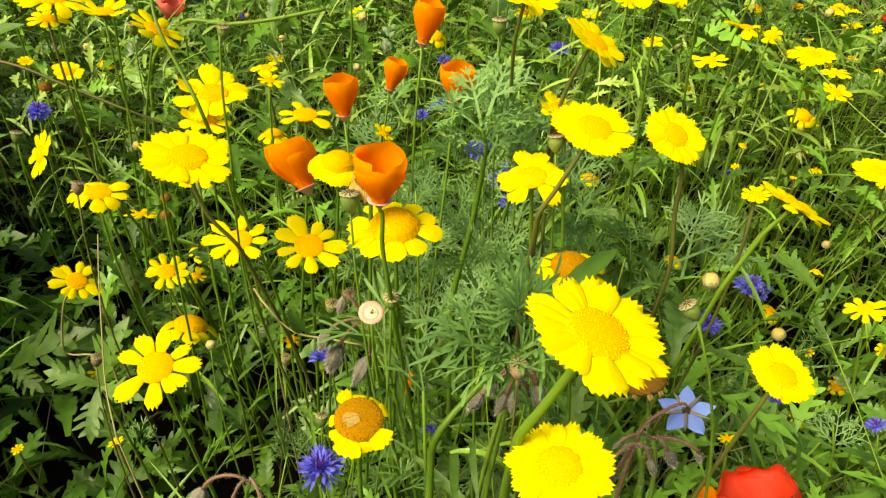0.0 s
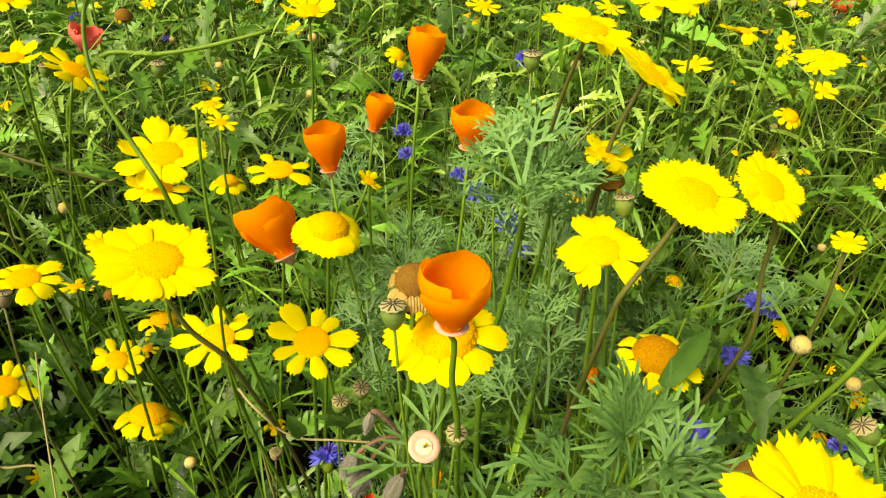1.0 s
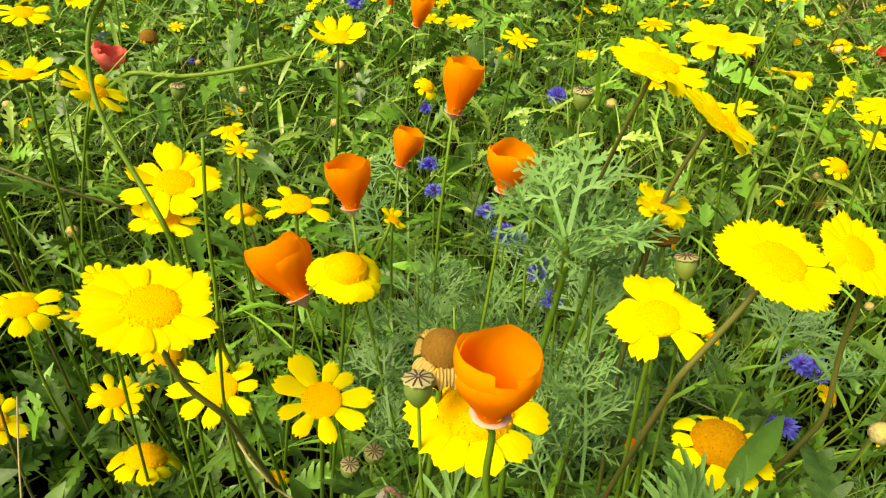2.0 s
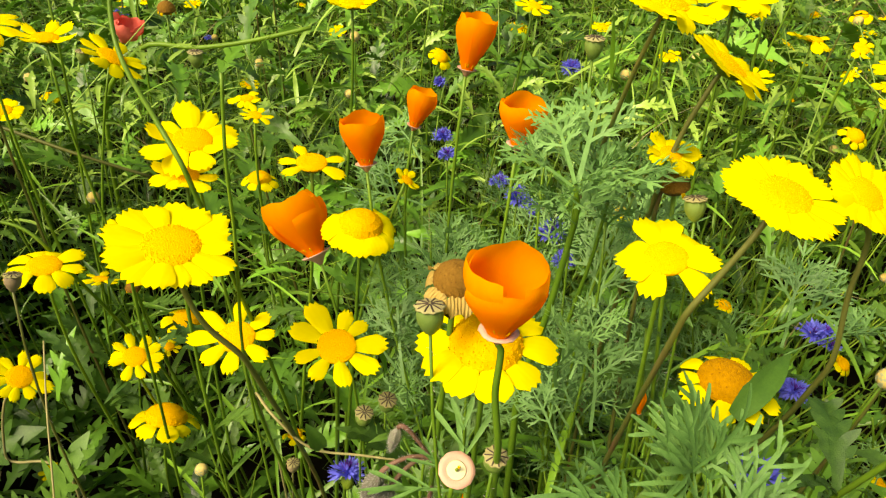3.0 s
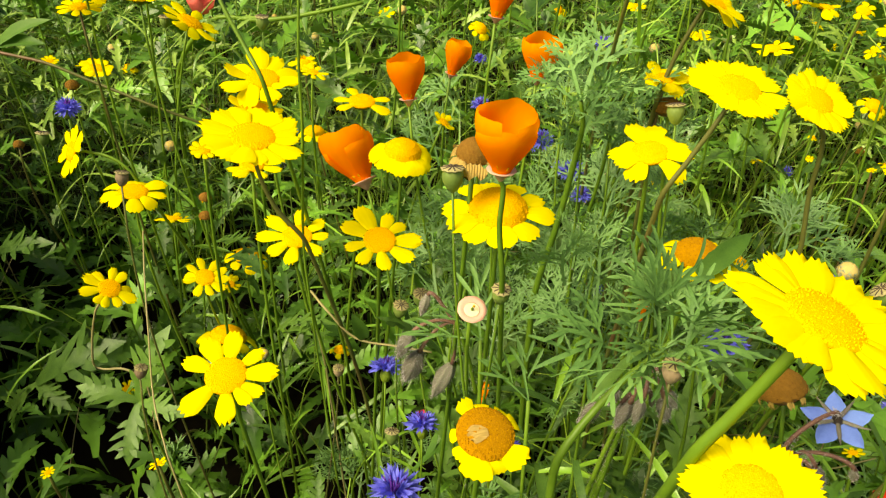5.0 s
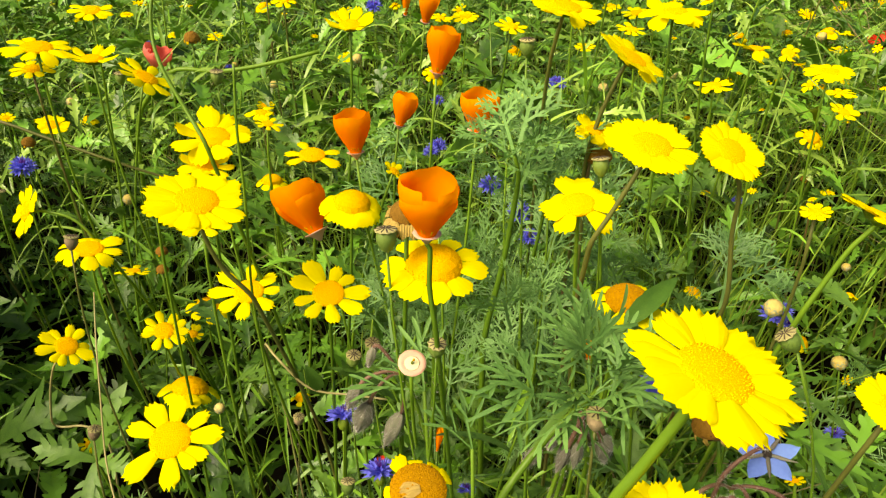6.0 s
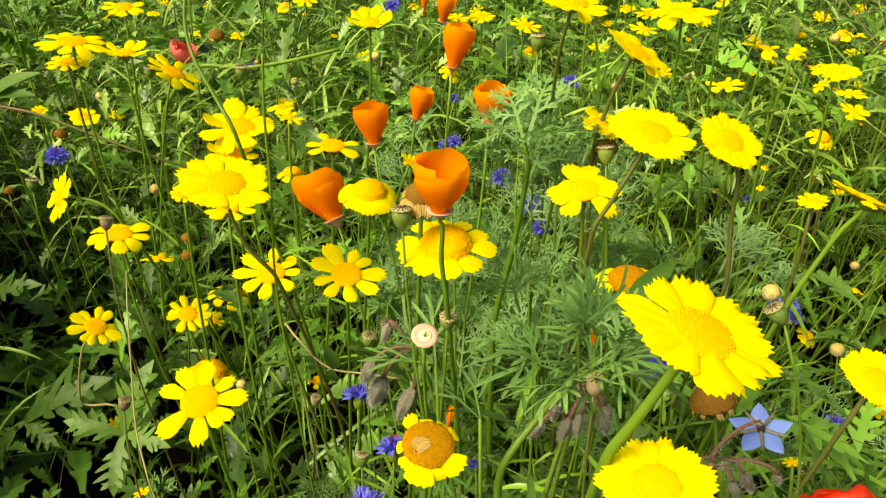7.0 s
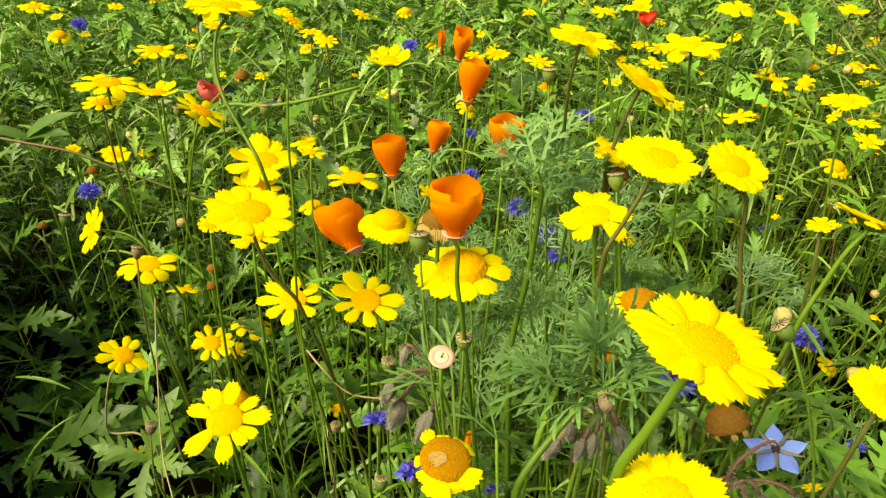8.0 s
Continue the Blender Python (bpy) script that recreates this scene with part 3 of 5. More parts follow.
def bud_scales(mat):
    v, f = [], []
    for ring in range(3):
        for i in range(9):
            a = 2 * math.pi * (i + 0.5 * ring) / 9
            k = len(v)
            for q, z, w in ((0.80, -0.62 + 0.3 * ring, 0.24), (1.05 - 0.06 * ring, -0.1 + 0.3 * ring, 0.22), (0.98 - 0.2 * ring, 0.28 + 0.24 * ring, 0.04)):
                for s in (-1, 1):
                    v.append((q * math.cos(a + s * w), q * math.sin(a + s * w), z))
            f += [(k, k + 1, k + 3, k + 2), (k + 2, k + 3, k + 5, k + 4)]
    return shape("scales", v, f, mat)


BUD, BUD_SCALES = bud_shape(BUD_YELLOW), bud_scales(BUD_PALE)


def bud(place, n, size):
    COUNT[0] += 1
    HEADS.append((*place, size / 2))
    n = Vector(n).normalized()
    foot, line = stem_line(Vector(place) - n * size * 0.4, n, None, COUNT[0])
    t = thing("flower_bud", foot, "small round pale unopened flower bud on a thin stem", "flower bud", "unopened buds")
    stem_part(t, foot, line, 0.0006, 0.0011, STEM, 5)
    b = part("bud", BUD, t, facing(Vector(place) - foot, n, 0, size * 0.5))
    tagged(part("scale_coat", BUD_SCALES, b, None, "pale green scales"), kind="stuff")
    return t


# ---- cornflower ----
def floret_shape(mat, seed):
    """A trumpet one unit long along +y that opens into five pointed lobes."""
    r = random.Random(seed)
    v, f = tube([Vector((0, 0, 0)), Vector((0, 0.32, 0.05)), Vector((0, 0.55, 0.10))], [0.03, 0.045, 0.12], 6)
    f.pop()
    for i in range(6):
        a = 2 * math.pi * i / 6 + r.uniform(-0.15, 0.15)
        k = len(v)
        for q, y, w in ((0.10, 0.52, 0.075), (0.21, 0.72, 0.085), (0.27 + r.uniform(0, 0.08), 0.98 + r.uniform(-0.1, 0.08), 0.008)):
            c = Vector((q * math.cos(a), y, 0.10 + q * math.sin(a)))
            s = Vector((-math.sin(a), 0, math.cos(a))) * w
            v += [c - s, c + s]
        f += [(k, k + 1, k + 3, k + 2), (k + 2, k + 3, k + 5, k + 4)]
    return shape("floret", v, f, mat)


FLORETS = [floret_shape(BLUE, k) for k in range(4)]


def heart_shape():
    v, f = [], []
    r = random.Random(9)
    for i in range(24):
        a, q = r.uniform(0, 6.28), math.sqrt(r.random()) * 0.32
        c = Vector((q * 0.6 * math.cos(a), q * 0.6 * math.sin(a), 0.0))
        e = Vector((q * 1.6 * math.cos(a), q * 1.6 * math.sin(a), r.uniform(0.45, 0.75)))
        tv, tf = tube([c, c.lerp(e, 0.5) + Vector((0, 0, 0.05)), e], [0.02, 0.025, 0.03], 3)
        k = len(v)
        v += tv
        f += [tuple(x + k for x in g) for g in tf]
    return shape("heart", v, f, VIOLET)


HEART = heart_shape()
cv, cf = lathe([(0.10, -0.75), (0.22, -0.68), (0.31, -0.45), (0.30, -0.2), (0.20, -0.02), (0.2, 0.02)], 12, 0.05)
CUP_SCALY = shape("scaly_cup", cv, cf, CALYX)


def cornflower(place, n, size):
    COUNT[0] += 1
    HEADS.append((*place, size / 2))
    seed = COUNT[0]
    r = random.Random(seed)
    n = Vector(n).normalized()
    foot, line = stem_line(Vector(place) - n * size * 0.36, n, None, seed)
    t = thing("cornflower", foot, "blue cornflower with fringed florets low in the meadow", "flower", "cornflowers")
    stem_part(t, foot, line, 0.0007, 0.0011, STEM, 5)
    head = part("flower_head", CUP_SCALY, t, facing(Vector(place) - foot, n, r.uniform(0, 6.28), size * 0.5), "green scaly cup")
    for ring, count, tilt, k in ((0, 10, 0.12, 1.0), (1, 9, 0.62, 0.85)):
        if ring and size < 0.02:
            continue
        for i in range(count):
            m = Matrix.Rotation(2 * math.pi * (i + 0.5 * ring) / count + r.uniform(-0.15, 0.15), 4, "Z") @ Matrix.Rotation(tilt + r.uniform(-0.2, 0.25), 4, "X") @ Matrix.Scale(k * r.uniform(0.85, 1.08), 4)
            part("floret", r.choice(FLORETS), head, m)
    part("heart", HEART, head, None, "violet heart")
    return t


# ---- borage ----
def pointed_petal(mat, width=0.34):
    rows, v = 6, []
    for i in range(rows):
        t = i / (rows - 1)
        w = width * math.sin(math.pi * (0.2 + 0.8 * t)) ** 0.8 if t < 1 else 0.01
        for u in (-1, -0.5, 0, 0.5, 1):
            v.append((u * w, t, 0.10 * t - 0.14 * t * t + 0.06 * abs(u)))
    return shape("petal", v, grid_faces(rows, 5), mat)


STAR_PETAL, STAR_SEPAL = pointed_petal(BORAGE, 0.31), pointed_petal(SEPAL, 0.075)


def hairs(points, count, length, seed, spread):
    v, f = [], []
    r = random.Random(seed)
    for i in range(count):
        k = r.uniform(0, len(points) - 1.001)
        p = points[int(k)].lerp(points[int(k) + 1], k % 1)
        d = Vector((r.gauss(0, 1), r.gauss(0, 1), r.gauss(0, 1))).normalized()
        q = p + d * spread
        s = d.orthogonal().normalized() * 0.00008
        j = len(v)
        v += [q - s, q + s, q + d * length * r.uniform(0.6, 1.2)]
        f.append((j, j + 1, j + 2))
    return v, f


def borage_flower(place, n, size):
    COUNT[0] += 1
    HEADS.append((*place, size / 2))
    n = Vector(n).normalized()
    back = Vector(place) - n * size * 0.16
    hub = back + Vector((-0.026, -0.012, -0.010))
    foot = Vector((hub.x - 0.012, hub.y + 0.01, 0))
    line = hermite(foot, hub, Vector((0, 0, hub.z)), Vector((0.01, 0, 0.06)), 10)
    line += hermite(hub, back, Vector((0.006, 0, 0.036)), n * 0.03, 8)[1:]
    t = thing("borage", foot, "nodding blue star-shaped borage flower on an arched hairy stem", "flower", "borage")
    stem_part(t, foot, line, 0.0010, 0.0016, PURPLE_STEM)
    cv, cf = lathe([(0.05, -0.25), (0.13, -0.1), (0.16, 0.02), (0.10, 0.10), (0.05, 0.34), (0.01, 0.42)], 10)
    head = part("flower_head", shape("cone", cv, cf, POD_RAY), t, facing(Vector(place) - foot, n, 0.65, size * 0.5), "dark pointed cone")
    wv, wf = lathe([(0.15, 0.03), (0.24, 0.07), (0.22, 0.12), (0.13, 0.11)], 15, 0.12)
    part("centre", shape("centre", wv, wf, HAIR), head, None, "white scaly centre")
    for i in range(5):
        part("petal", STAR_PETAL, head, Matrix.Rotation(2 * math.pi * i / 5, 4, "Z"), "pale blue petal")
        part("sepal", STAR_SEPAL, head, Matrix.Rotation(2 * math.pi * (i + 0.5) / 5, 4, "Z") @ Matrix.Translation((0, 0, -0.10)) @ Matrix.Scale(0.85, 4), "narrow hairy sepal")
    hv, hf = hairs([p - foot for p in line[-12:]], 260, 0.0024, 4, 0.0012)
    tagged(part("hair", shape("hairs", hv, hf, HAIR, False), t, None, "fine pale hairs"), kind="stuff")
    return t


def nodding_bud():
    """A drooping bud one unit long below its stalk, with five ribbed sepals."""
    v = []
    rows, cols = 9, 20
    for i in range(rows):
        t = i / (rows - 1)
        rad = 0.18 * math.sin(math.pi * (0.06 + 0.92 * t) ** 0.8)
        for j in range(cols):
            a = 2 * math.pi * j / cols
            q = max(0.01, rad * (1 + 0.16 * math.cos(5 * a)))
            v.append((q * math.cos(a + 0.5 * t), q * math.sin(a + 0.5 * t), -t))
    f = grid_faces(rows, cols, True)
    return shape("bud", v, f, SEPAL)


NODDING = nodding_bud()
nv, nf = [], []
nr = random.Random(3)
for i in range(420):
    t = nr.random()
    rad = 0.19 * math.sin(math.pi * (0.06 + 0.92 * t) ** 0.8)
    a = nr.uniform(0, 6.28)
    c = Vector((rad * math.cos(a), rad * math.sin(a), -t))
    e = c + Vector((math.cos(a), math.sin(a), -0.5)).normalized() * nr.uniform(0.05, 0.13)
    s = Vector((-math.sin(a), math.cos(a), 0)) * 0.0022
    k = len(nv)
    nv += [c - s, c + s, e]
    nf.append((k, k + 1, k + 2))
BUD_HAIRS = shape("hairs", nv, nf, HAIR, False)


def borage_buds(place, n, size, arcs=((-0.9, -0.3, 0.8), (-0.5, -0.9, 0.9), (0.4, -0.4, 0.7)), side=1):
    """Hairy buds that nod on arched stalks from one hub; arcs: how far out and up each bud hangs, and its length, in sizes."""
    COUNT[0] += 1
    HEADS.append((*place, size * 1.1))
    seed = COUNT[0]
    r = random.Random(seed)
    p = Vector(place)
    foot = Vector((p.x + side * r.uniform(0.02, 0.05), p.y + r.uniform(0.0, 0.04), 0))
    line = hermite(foot, p, Vector((0, 0, p.z)), Vector((-side * 0.05, -0.01, 0.10)), 12)
    t = thing("borage_spray", foot, "nodding spray of hairy grey-purple borage buds", "flower bud", "borage")
    stem_part(t, foot, line, 0.0013, 0.0019, STEM)
    hv, hf = hairs([q - foot for q in line[5:]], 320, 0.0022, seed, 0.0014)
    tagged(part("hair", shape("hairs", hv, hf, HAIR, False), t, None, "fine pale hairs"), kind="stuff")
    for dx, dz, long in arcs:
        end = p + Vector((dx * size, r.uniform(-0.5, 0.2) * size, dz * size))
        s = 1 if dx > 0 else -1
        bow = hermite(p, end, Vector((dx * size * 0.9, 0, size * 1.1)), Vector((s * size * 0.35, 0, -size * 1.0)), 9)
        v, f = tube([q - foot for q in bow], [0.00085 + 0.0005 * i / 9 for i in range(10)], 6)
        arm = part("stalk", shape("stalk", v, f, PURPLE_STEM), t, None, "arched purple-brown stalk")
        hv, hf = hairs([q - foot for q in bow], 120, 0.0018, seed + 1, 0.001)
        tagged(part("hair", shape("hairs", hv, hf, HAIR, False), arm, None, "fine pale hairs"), kind="stuff")
        m = Matrix.Translation(end - foot) @ Matrix.Rotation(r.uniform(-0.3, 0.3), 4, "X") @ Matrix.Rotation(-s * r.uniform(0.1, 0.5), 4, "Y") @ Matrix.Rotation(r.uniform(0, 6), 4, "Z") @ Matrix.Scale(size * long, 4)
        b = part("bud", NODDING, t, m, "hairy drooping bud")
        tagged(part("hair", BUD_HAIRS, b, None, "fine pale hairs"), kind="stuff")
    return t


def lance_shape(seed=1, width=0.17):
    """A broad pointed leaf one unit long with a sunken midrib."""
    r = random.Random(seed)
    v, rows = [], 12
    for i in range(rows):
        t = i / (rows - 1)
        w = width * math.sin(math.pi * (0.10 + 0.90 * t) ** 0.85) ** 0.8 if i < rows - 1 else 0.004
        for u in (-1, -0.5, 0, 0.5, 1):
            v.append((u * w * r.uniform(0.94, 1.05), t, 0.35 * w * abs(u) + 0.22 * t * (1 - t) - 0.05 * t + 0.004 * math.sin(9 * t + 3 * u)))
    return shape("leaf", v, grid_faces(rows, 5), LANCE)


def lance_plant(base, tip, width=0.17):
    """One broad leaf on a thin stalk."""
    base, tip = Vector(base), Vector(tip)
    foot = Vector((base.x - 0.02, base.y + 0.02, 0))
    t = thing("broad_leaf_plant", foot, "smooth broad pointed green leaf on a stalk", "plant")
    line = hermite(foot, base, Vector((0, 0, base.z)), (tip - base) * 1.5, 12)
    stem_part(t, foot, line, 0.0010, 0.0016, STEM)
    d = tip - base
    y = d.normalized()
    z = (Vector((0, -0.6, 0.8)) - y * y.dot(Vector((0, -0.6, 0.8)))).normalized()
    m = Matrix((y.cross(z), y, z)).transposed().to_4x4()
    part("leaf", lance_shape(2, width), t, Matrix.Translation(base - foot) @ m @ Matrix.Scale(d.length, 4))
    return t


def leaf_spray(foot, hub, tips, label, seed=1):
    """A stalk that carries a few large leaves from its hub to the tips; each tip with its leaf's kind."""
    foot, hub = Vector((*foot, 0)), Vector(hub)
    t = thing("broad_leaf_plant", foot, label, "plant")
    stem_part(t, foot, hermite(foot, hub, Vector((0, 0, hub.z)), (hub - foot) * 0.8, 10), 0.0011, 0.0018, STEM)
    for i, (tip, kind) in enumerate(tips):
        d = Vector(tip) - hub
        y = d.normalized()
        z = (Vector((0.1, -0.5, 0.85)) - y * y.dot(Vector((0.1, -0.5, 0.85)))).normalized()
        m = Matrix((y.cross(z), y, z)).transposed().to_4x4()
        me = shape("leaf", *lobed_leaf(seed + i, 4, 0.24, 0.35, 0.085), LEAF) if kind == "lobed" else lance_shape(seed + i, 0.13)
        part("leaf", me, t, Matrix.Translation(hub - foot) @ m @ Matrix.Scale(d.length, 4))
    return t


def strappy_plant(place, height, count, size, seed):
    """A tuft of narrow glaucous leaves split into a few strap-like fingers."""
    r = random.Random(seed)
    foot = Vector((place[0], place[1], 0))
    top = Vector((place[0], place[1], height))
    t = thing("strap_leaved_plant", foot, "poppy plant with narrow strap-like blue-green leaf fingers", "plant", "leafy plants")
    line = hermite(foot, top, Vector((0, 0, height)), Vector((0, 0, height)), 6)
    stem_part(t, foot, line, 0.001, 0.0016, STEM)
    for i in range(count):
        m = Matrix.Translation(line[-1 - i % 3] - foot) @ Matrix.Rotation(2.4 * i + r.uniform(-0.3, 0.3), 4, "Z") @ Matrix.Rotation(r.uniform(0.1, 1.1), 4, "X") @ Matrix.Scale(size * r.uniform(0.7, 1.2), 4)
        part("leaf", r.choice(STRAPS), t, m)
    return t


# ---- leafy plants without blossoms ----
def narrow_leaf(seed):
    r = random.Random(seed)
    v, rows = [], 8
    bend = r.uniform(0.3, 1.2)
    y = z = 0.0
    for i in range(rows):
        t = i / (rows - 1)
        if i:
            y += math.cos(bend * t) / (rows - 1)
            z -= math.sin(bend * t) / (rows - 1)
        w = 0.055 * math.sin(math.pi * (0.14 + 0.85 * t)) ** 0.7
        for q in (-1, 0, 1):
            v.append((q * w, y, z + (0.3 * w if q else 0)))
    return shape("leaf", v, grid_faces(rows, 3), LEAF)


NARROW = [narrow_leaf(k) for k in range(4)]
KINDS = {"lobed": (LEAVES, 0.07, "lobed blue-green leaves"), "narrow": (NARROW, 0.075, "long narrow green leaves"), "feathery": (FEATHERS, 0.075, "feathery divided leaves")}


def leafy_plant(place, height, kind, leaves, seed, low_leaf=3):
    r = random.Random(seed)
    meshes, size, words = KINDS[kind]
    foot = Vector((place[0], place[1], 0))
    top = foot + Vector((r.gauss(0, 0.03), r.gauss(0, 0.03), height))
    line = hermite(foot, top, Vector((r.gauss(0, 0.06), r.gauss(0, 0.06), height)), Vector((r.gauss(0, 0.1), r.gauss(0, 0.1), height * 0.8)), 12)
    t = thing("leafy_plant", foot, "unflowered meadow plant with %s" % words, "plant", "leafy plants")
    stem_part(t, foot, line, 0.0008, 0.0019, STEM, 5)
    for i in range(leaves):
        k = low_leaf + int((12 - low_leaf) * i / leaves)
        low = k / 12
        m = Matrix.Translation(line[k] - foot) @ Matrix.Rotation(2.4 * i + r.uniform(-0.4, 0.4), 4, "Z") @ Matrix.Rotation(r.uniform(0.2, 0.8) + 0.3 * low, 4, "X") @ Matrix.Rotation(r.uniform(-0.4, 0.4), 4, "Y") @ Matrix.Scale(size * r.uniform(0.7, 1.15) * (1.15 - 0.45 * low), 4)
        part("leaf", r.choice(meshes), t, m)
    return t


def fan_leaf(seed):
    """A stalked leaf one unit long that fans out into blunt forked fingers."""
    r = random.Random(seed)
    v, f = [], []

    def finger(p, d, length, width, forks):
        up = Vector((0, 0, 1))
        side = d.cross(up).normalized()
        k = len(v)
        spots = []
        for i, w in enumerate((0.55, 0.8, 1.1, 1.05, 0.5)):
            q = p + d * length * i / 4 + up * (0.03 * math.sin(i) - 0.012 * i * i) * length
            v.extend((q - side * width * w, q, q + side * width * w))
            v[-2].z -= width * 0.2
            spots.append(q)
        for i in range(4):
            for j in range(2):
                a = k + 3 * i + j
                f.append((a, a + 1, a + 4, a + 3))
        for j in range(forks):
            s = 1 if j % 2 else -1
            e = (d + side * s * r.uniform(0.5, 0.85) + up * r.uniform(-0.2, 0.3)).normalized()
            finger(spots[1 + j % 3].copy(), e, length * r.uniform(0.42, 0.62), width * 0.9, 1 if forks > 3 else 0)

    finger(Vector((0, 0, 0)), Vector((0, 1, 0.3)).normalized(), 0.5, 0.013, 0)
    top = Vector((0, 0.46, 0.1))
    for a in (-1.15, -0.6, -0.1, 0.45, 1.05):
        d = Vector((math.sin(a), math.cos(a), r.uniform(-0.15, 0.55))).normalized()
        finger(top.copy(), d, r.uniform(0.40, 0.70), 0.0205, r.randint(2, 4))
    return v, f


def strap_leaf(seed):
    """A leaf one unit long of a stalk and three to five long narrow fingers."""
    r = random.Random(seed)
    v, f = [], []
    for a, start, length in ((0, 0, 1.0), (0.55, 0.35, 0.5), (-0.6, 0.42, 0.5), (0.4, 0.62, 0.32), (-0.45, 0.6, 0.34)):
        a += r.uniform(-0.15, 0.15)
        d = Vector((math.sin(a), math.cos(a), r.uniform(0.0, 0.25)))
        side = Vector((math.cos(a), -math.sin(a), 0))
        k = len(v)
        for i, w in enumerate((0.5, 0.6, 0.8, 1.0, 1.0, 0.35)):
            e = i / 5
            c = Vector((0, start, 0.12 * start)) + d * length * e - Vector((0, 0, 0.16 * length * e * e))
            v += [c - side * 0.026 * w, c - Vector((0, 0, 0.008)), c + side * 0.026 * w]
        for i in range(5):
            for j in range(2):
                q = k + 3 * i + j
                f.append((q, q + 1, q + 4, q + 3))
    return v, f


STRAPS = [shape("strap leaf", *strap_leaf(80 + i), BUSH) for i in range(4)]
BROAD = [shape("divided leaf", *fan_leaf(60 + i), BUSH) for i in range(5)]


FRONDS = [shape("divided leaf", *feather_leaf(90 + i, 3, 1.9), FROND) for i in range(4)]


def poppy_bush(line, count, size, seed, reach=3, meshes=BROAD, thin=0.0014, thick=0.0024):
    """A thick stalk with a mop of divided leaves; reach: how many steps down from its top they grow."""
    r = random.Random(seed)
    line = [Vector(q) for q in line]
    foot = Vector((line[0].x, line[0].y, 0))
    t = thing("poppy_plant", foot, "bushy poppy plant with divided grey-green leaves", "plant")
    out = smooth_line([foot] + line)
    stem_part(t, foot, out, thin, thick, STEM)
    for i in range(count):
        k = len(out) - 1 - int(r.random() ** 1.6 * reach)
        m = Matrix.Translation(out[k] - foot) @ Matrix.Rotation(2.4 * i + r.uniform(-0.3, 0.3), 4, "Z") @ Matrix.Rotation(r.uniform(0.25, 1.0), 4, "X") @ Matrix.Rotation(r.uniform(-0.6, 0.6), 4, "Y") @ Matrix.Scale(size * r.uniform(0.75, 1.2), 4)
        part("leaf", r.choice(meshes), t, m)
    return t


def lying_stalk(points, thick, mat, label):
    """A long stalk that leans or lies across the others."""
    pts = [Vector(q) for q in points]
    t = thing("leaning_stalk", pts[0], label, "stalk")
    stem_part(t, pts[0], smooth_line(pts), thick * 0.75, thick, mat)
    return t


def twig(points, thick, leaf=None):
    pts = [Vector(q) for q in points]
    out = smooth_line(pts)
    foot = Vector((pts[0].x, pts[0].y, 0))
    t = thing("bent_stalk", foot, "pale tan bent stalk among the green stems", "stalk")
    stem_part(t, foot, [foot] + out, 0.0008 * thick, 0.0010 * thick, STRAW_STALK)
    if leaf:
        a, b = Vector(leaf[0]), Vector(leaf[1])
        y = (b - a).normalized()
        z = (Vector((0.3, -0.8, 0.4)) - y * y.dot(Vector((0.3, -0.8, 0.4)))).normalized()
        m = Matrix((y.cross(z), y, z)).transposed().to_4x4()
        part("leaf", lance_shape(7, 0.20), t, Matrix.Translation(a - foot) @ m @ Matrix.Scale((b - a).length, 4), "small green leaf")
    return t


# ---- the ground ----
gx = [-400, -60, -12, -5] + [i * 0.25 - 3 for i in range(25)] + [5, 12, 60, 400]
gy = [-400, -60, -12, -3] + [i * 0.25 - 1.5 for i in range(25)] + [7, 14, 60, 400]
gv = [(x, y, 0.012 * noise.noise((x * 3, y * 3, 0)) - 0.006) for y in gy for x in gx]
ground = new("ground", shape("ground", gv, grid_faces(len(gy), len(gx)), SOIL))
tagged(ground, "earth under the wild flowers, toned dark for shade", "ground", kind="structure")

# ---- the flowers, one by one ----
marigold((-0.090, 0.394, 0.469), (0.166, -0.325, 0.931), 0.054, n_petals=9, style="star")
marigold((-0.152, 0.416, 0.455), (0.124, -0.267, 0.956), 0.054, n_petals=8, style="star", leaves=0)
marigold((-0.015, 0.326, 0.534), (0.034, -0.109, 0.993), 0.050, n_petals=10, style="droop", droop=0.45)
marigold((-0.088, 0.488, 0.486), (0.169, -0.107, 0.980), 0.048, n_petals=13, style="droop")
marigold((0.061, 0.365, 0.548), (-0.086, -0.251, 0.964), 0.050, n_petals=11, style="ragged")
marigold((0.090, 0.343, 0.591), (0.15, -0.24, 0.95), 0.046, n_petals=17, leaves=0, via=[(0.082, 0.343, 0.570), (0.074, 0.343, 0.553), (0.065, 0.343, 0.533)], dark=1)
marigold((0.141, 0.377, 0.573), (0.299, -0.454, 0.839), 0.040, n_petals=16, leaves=0, via=[(0.149, 0.377, 0.553), (0.151, 0.377, 0.522), (0.156, 0.377, 0.473)])
marigold((0.082, 0.204, 0.572), (0.28, -0.10, 0.95), 0.058, n_petals=19, thick=1.7, leaves=0, via=[(0.065, 0.204, 0.530), (0.056, 0.204, 0.509)])
marigold((0.073, 0.193, 0.507), (-0.130, -0.118, 0.985), 0.046, n_petals=20, leaves=0)
marigold((-0.016, 0.215, 0.501), (0.151, -0.187, 0.971), 0.039, n_petals=11, style="spent", leaves=0, gap=(4, 9), scrap=1)
marigold((-0.137, 0.257, 0.481), (0.128, -0.297, 0.946), 0.050, n_petals=10, style="star", gap=(4,))
marigold((-0.148, 0.364, 0.552), (0.226, -0.160, 0.961), 0.057, n_petals=15, dark=1, leaves=0, via=[(-0.148, 0.364, 0.527), (-0.142, 0.364, 0.507), (-0.129, 0.368, 0.482)])
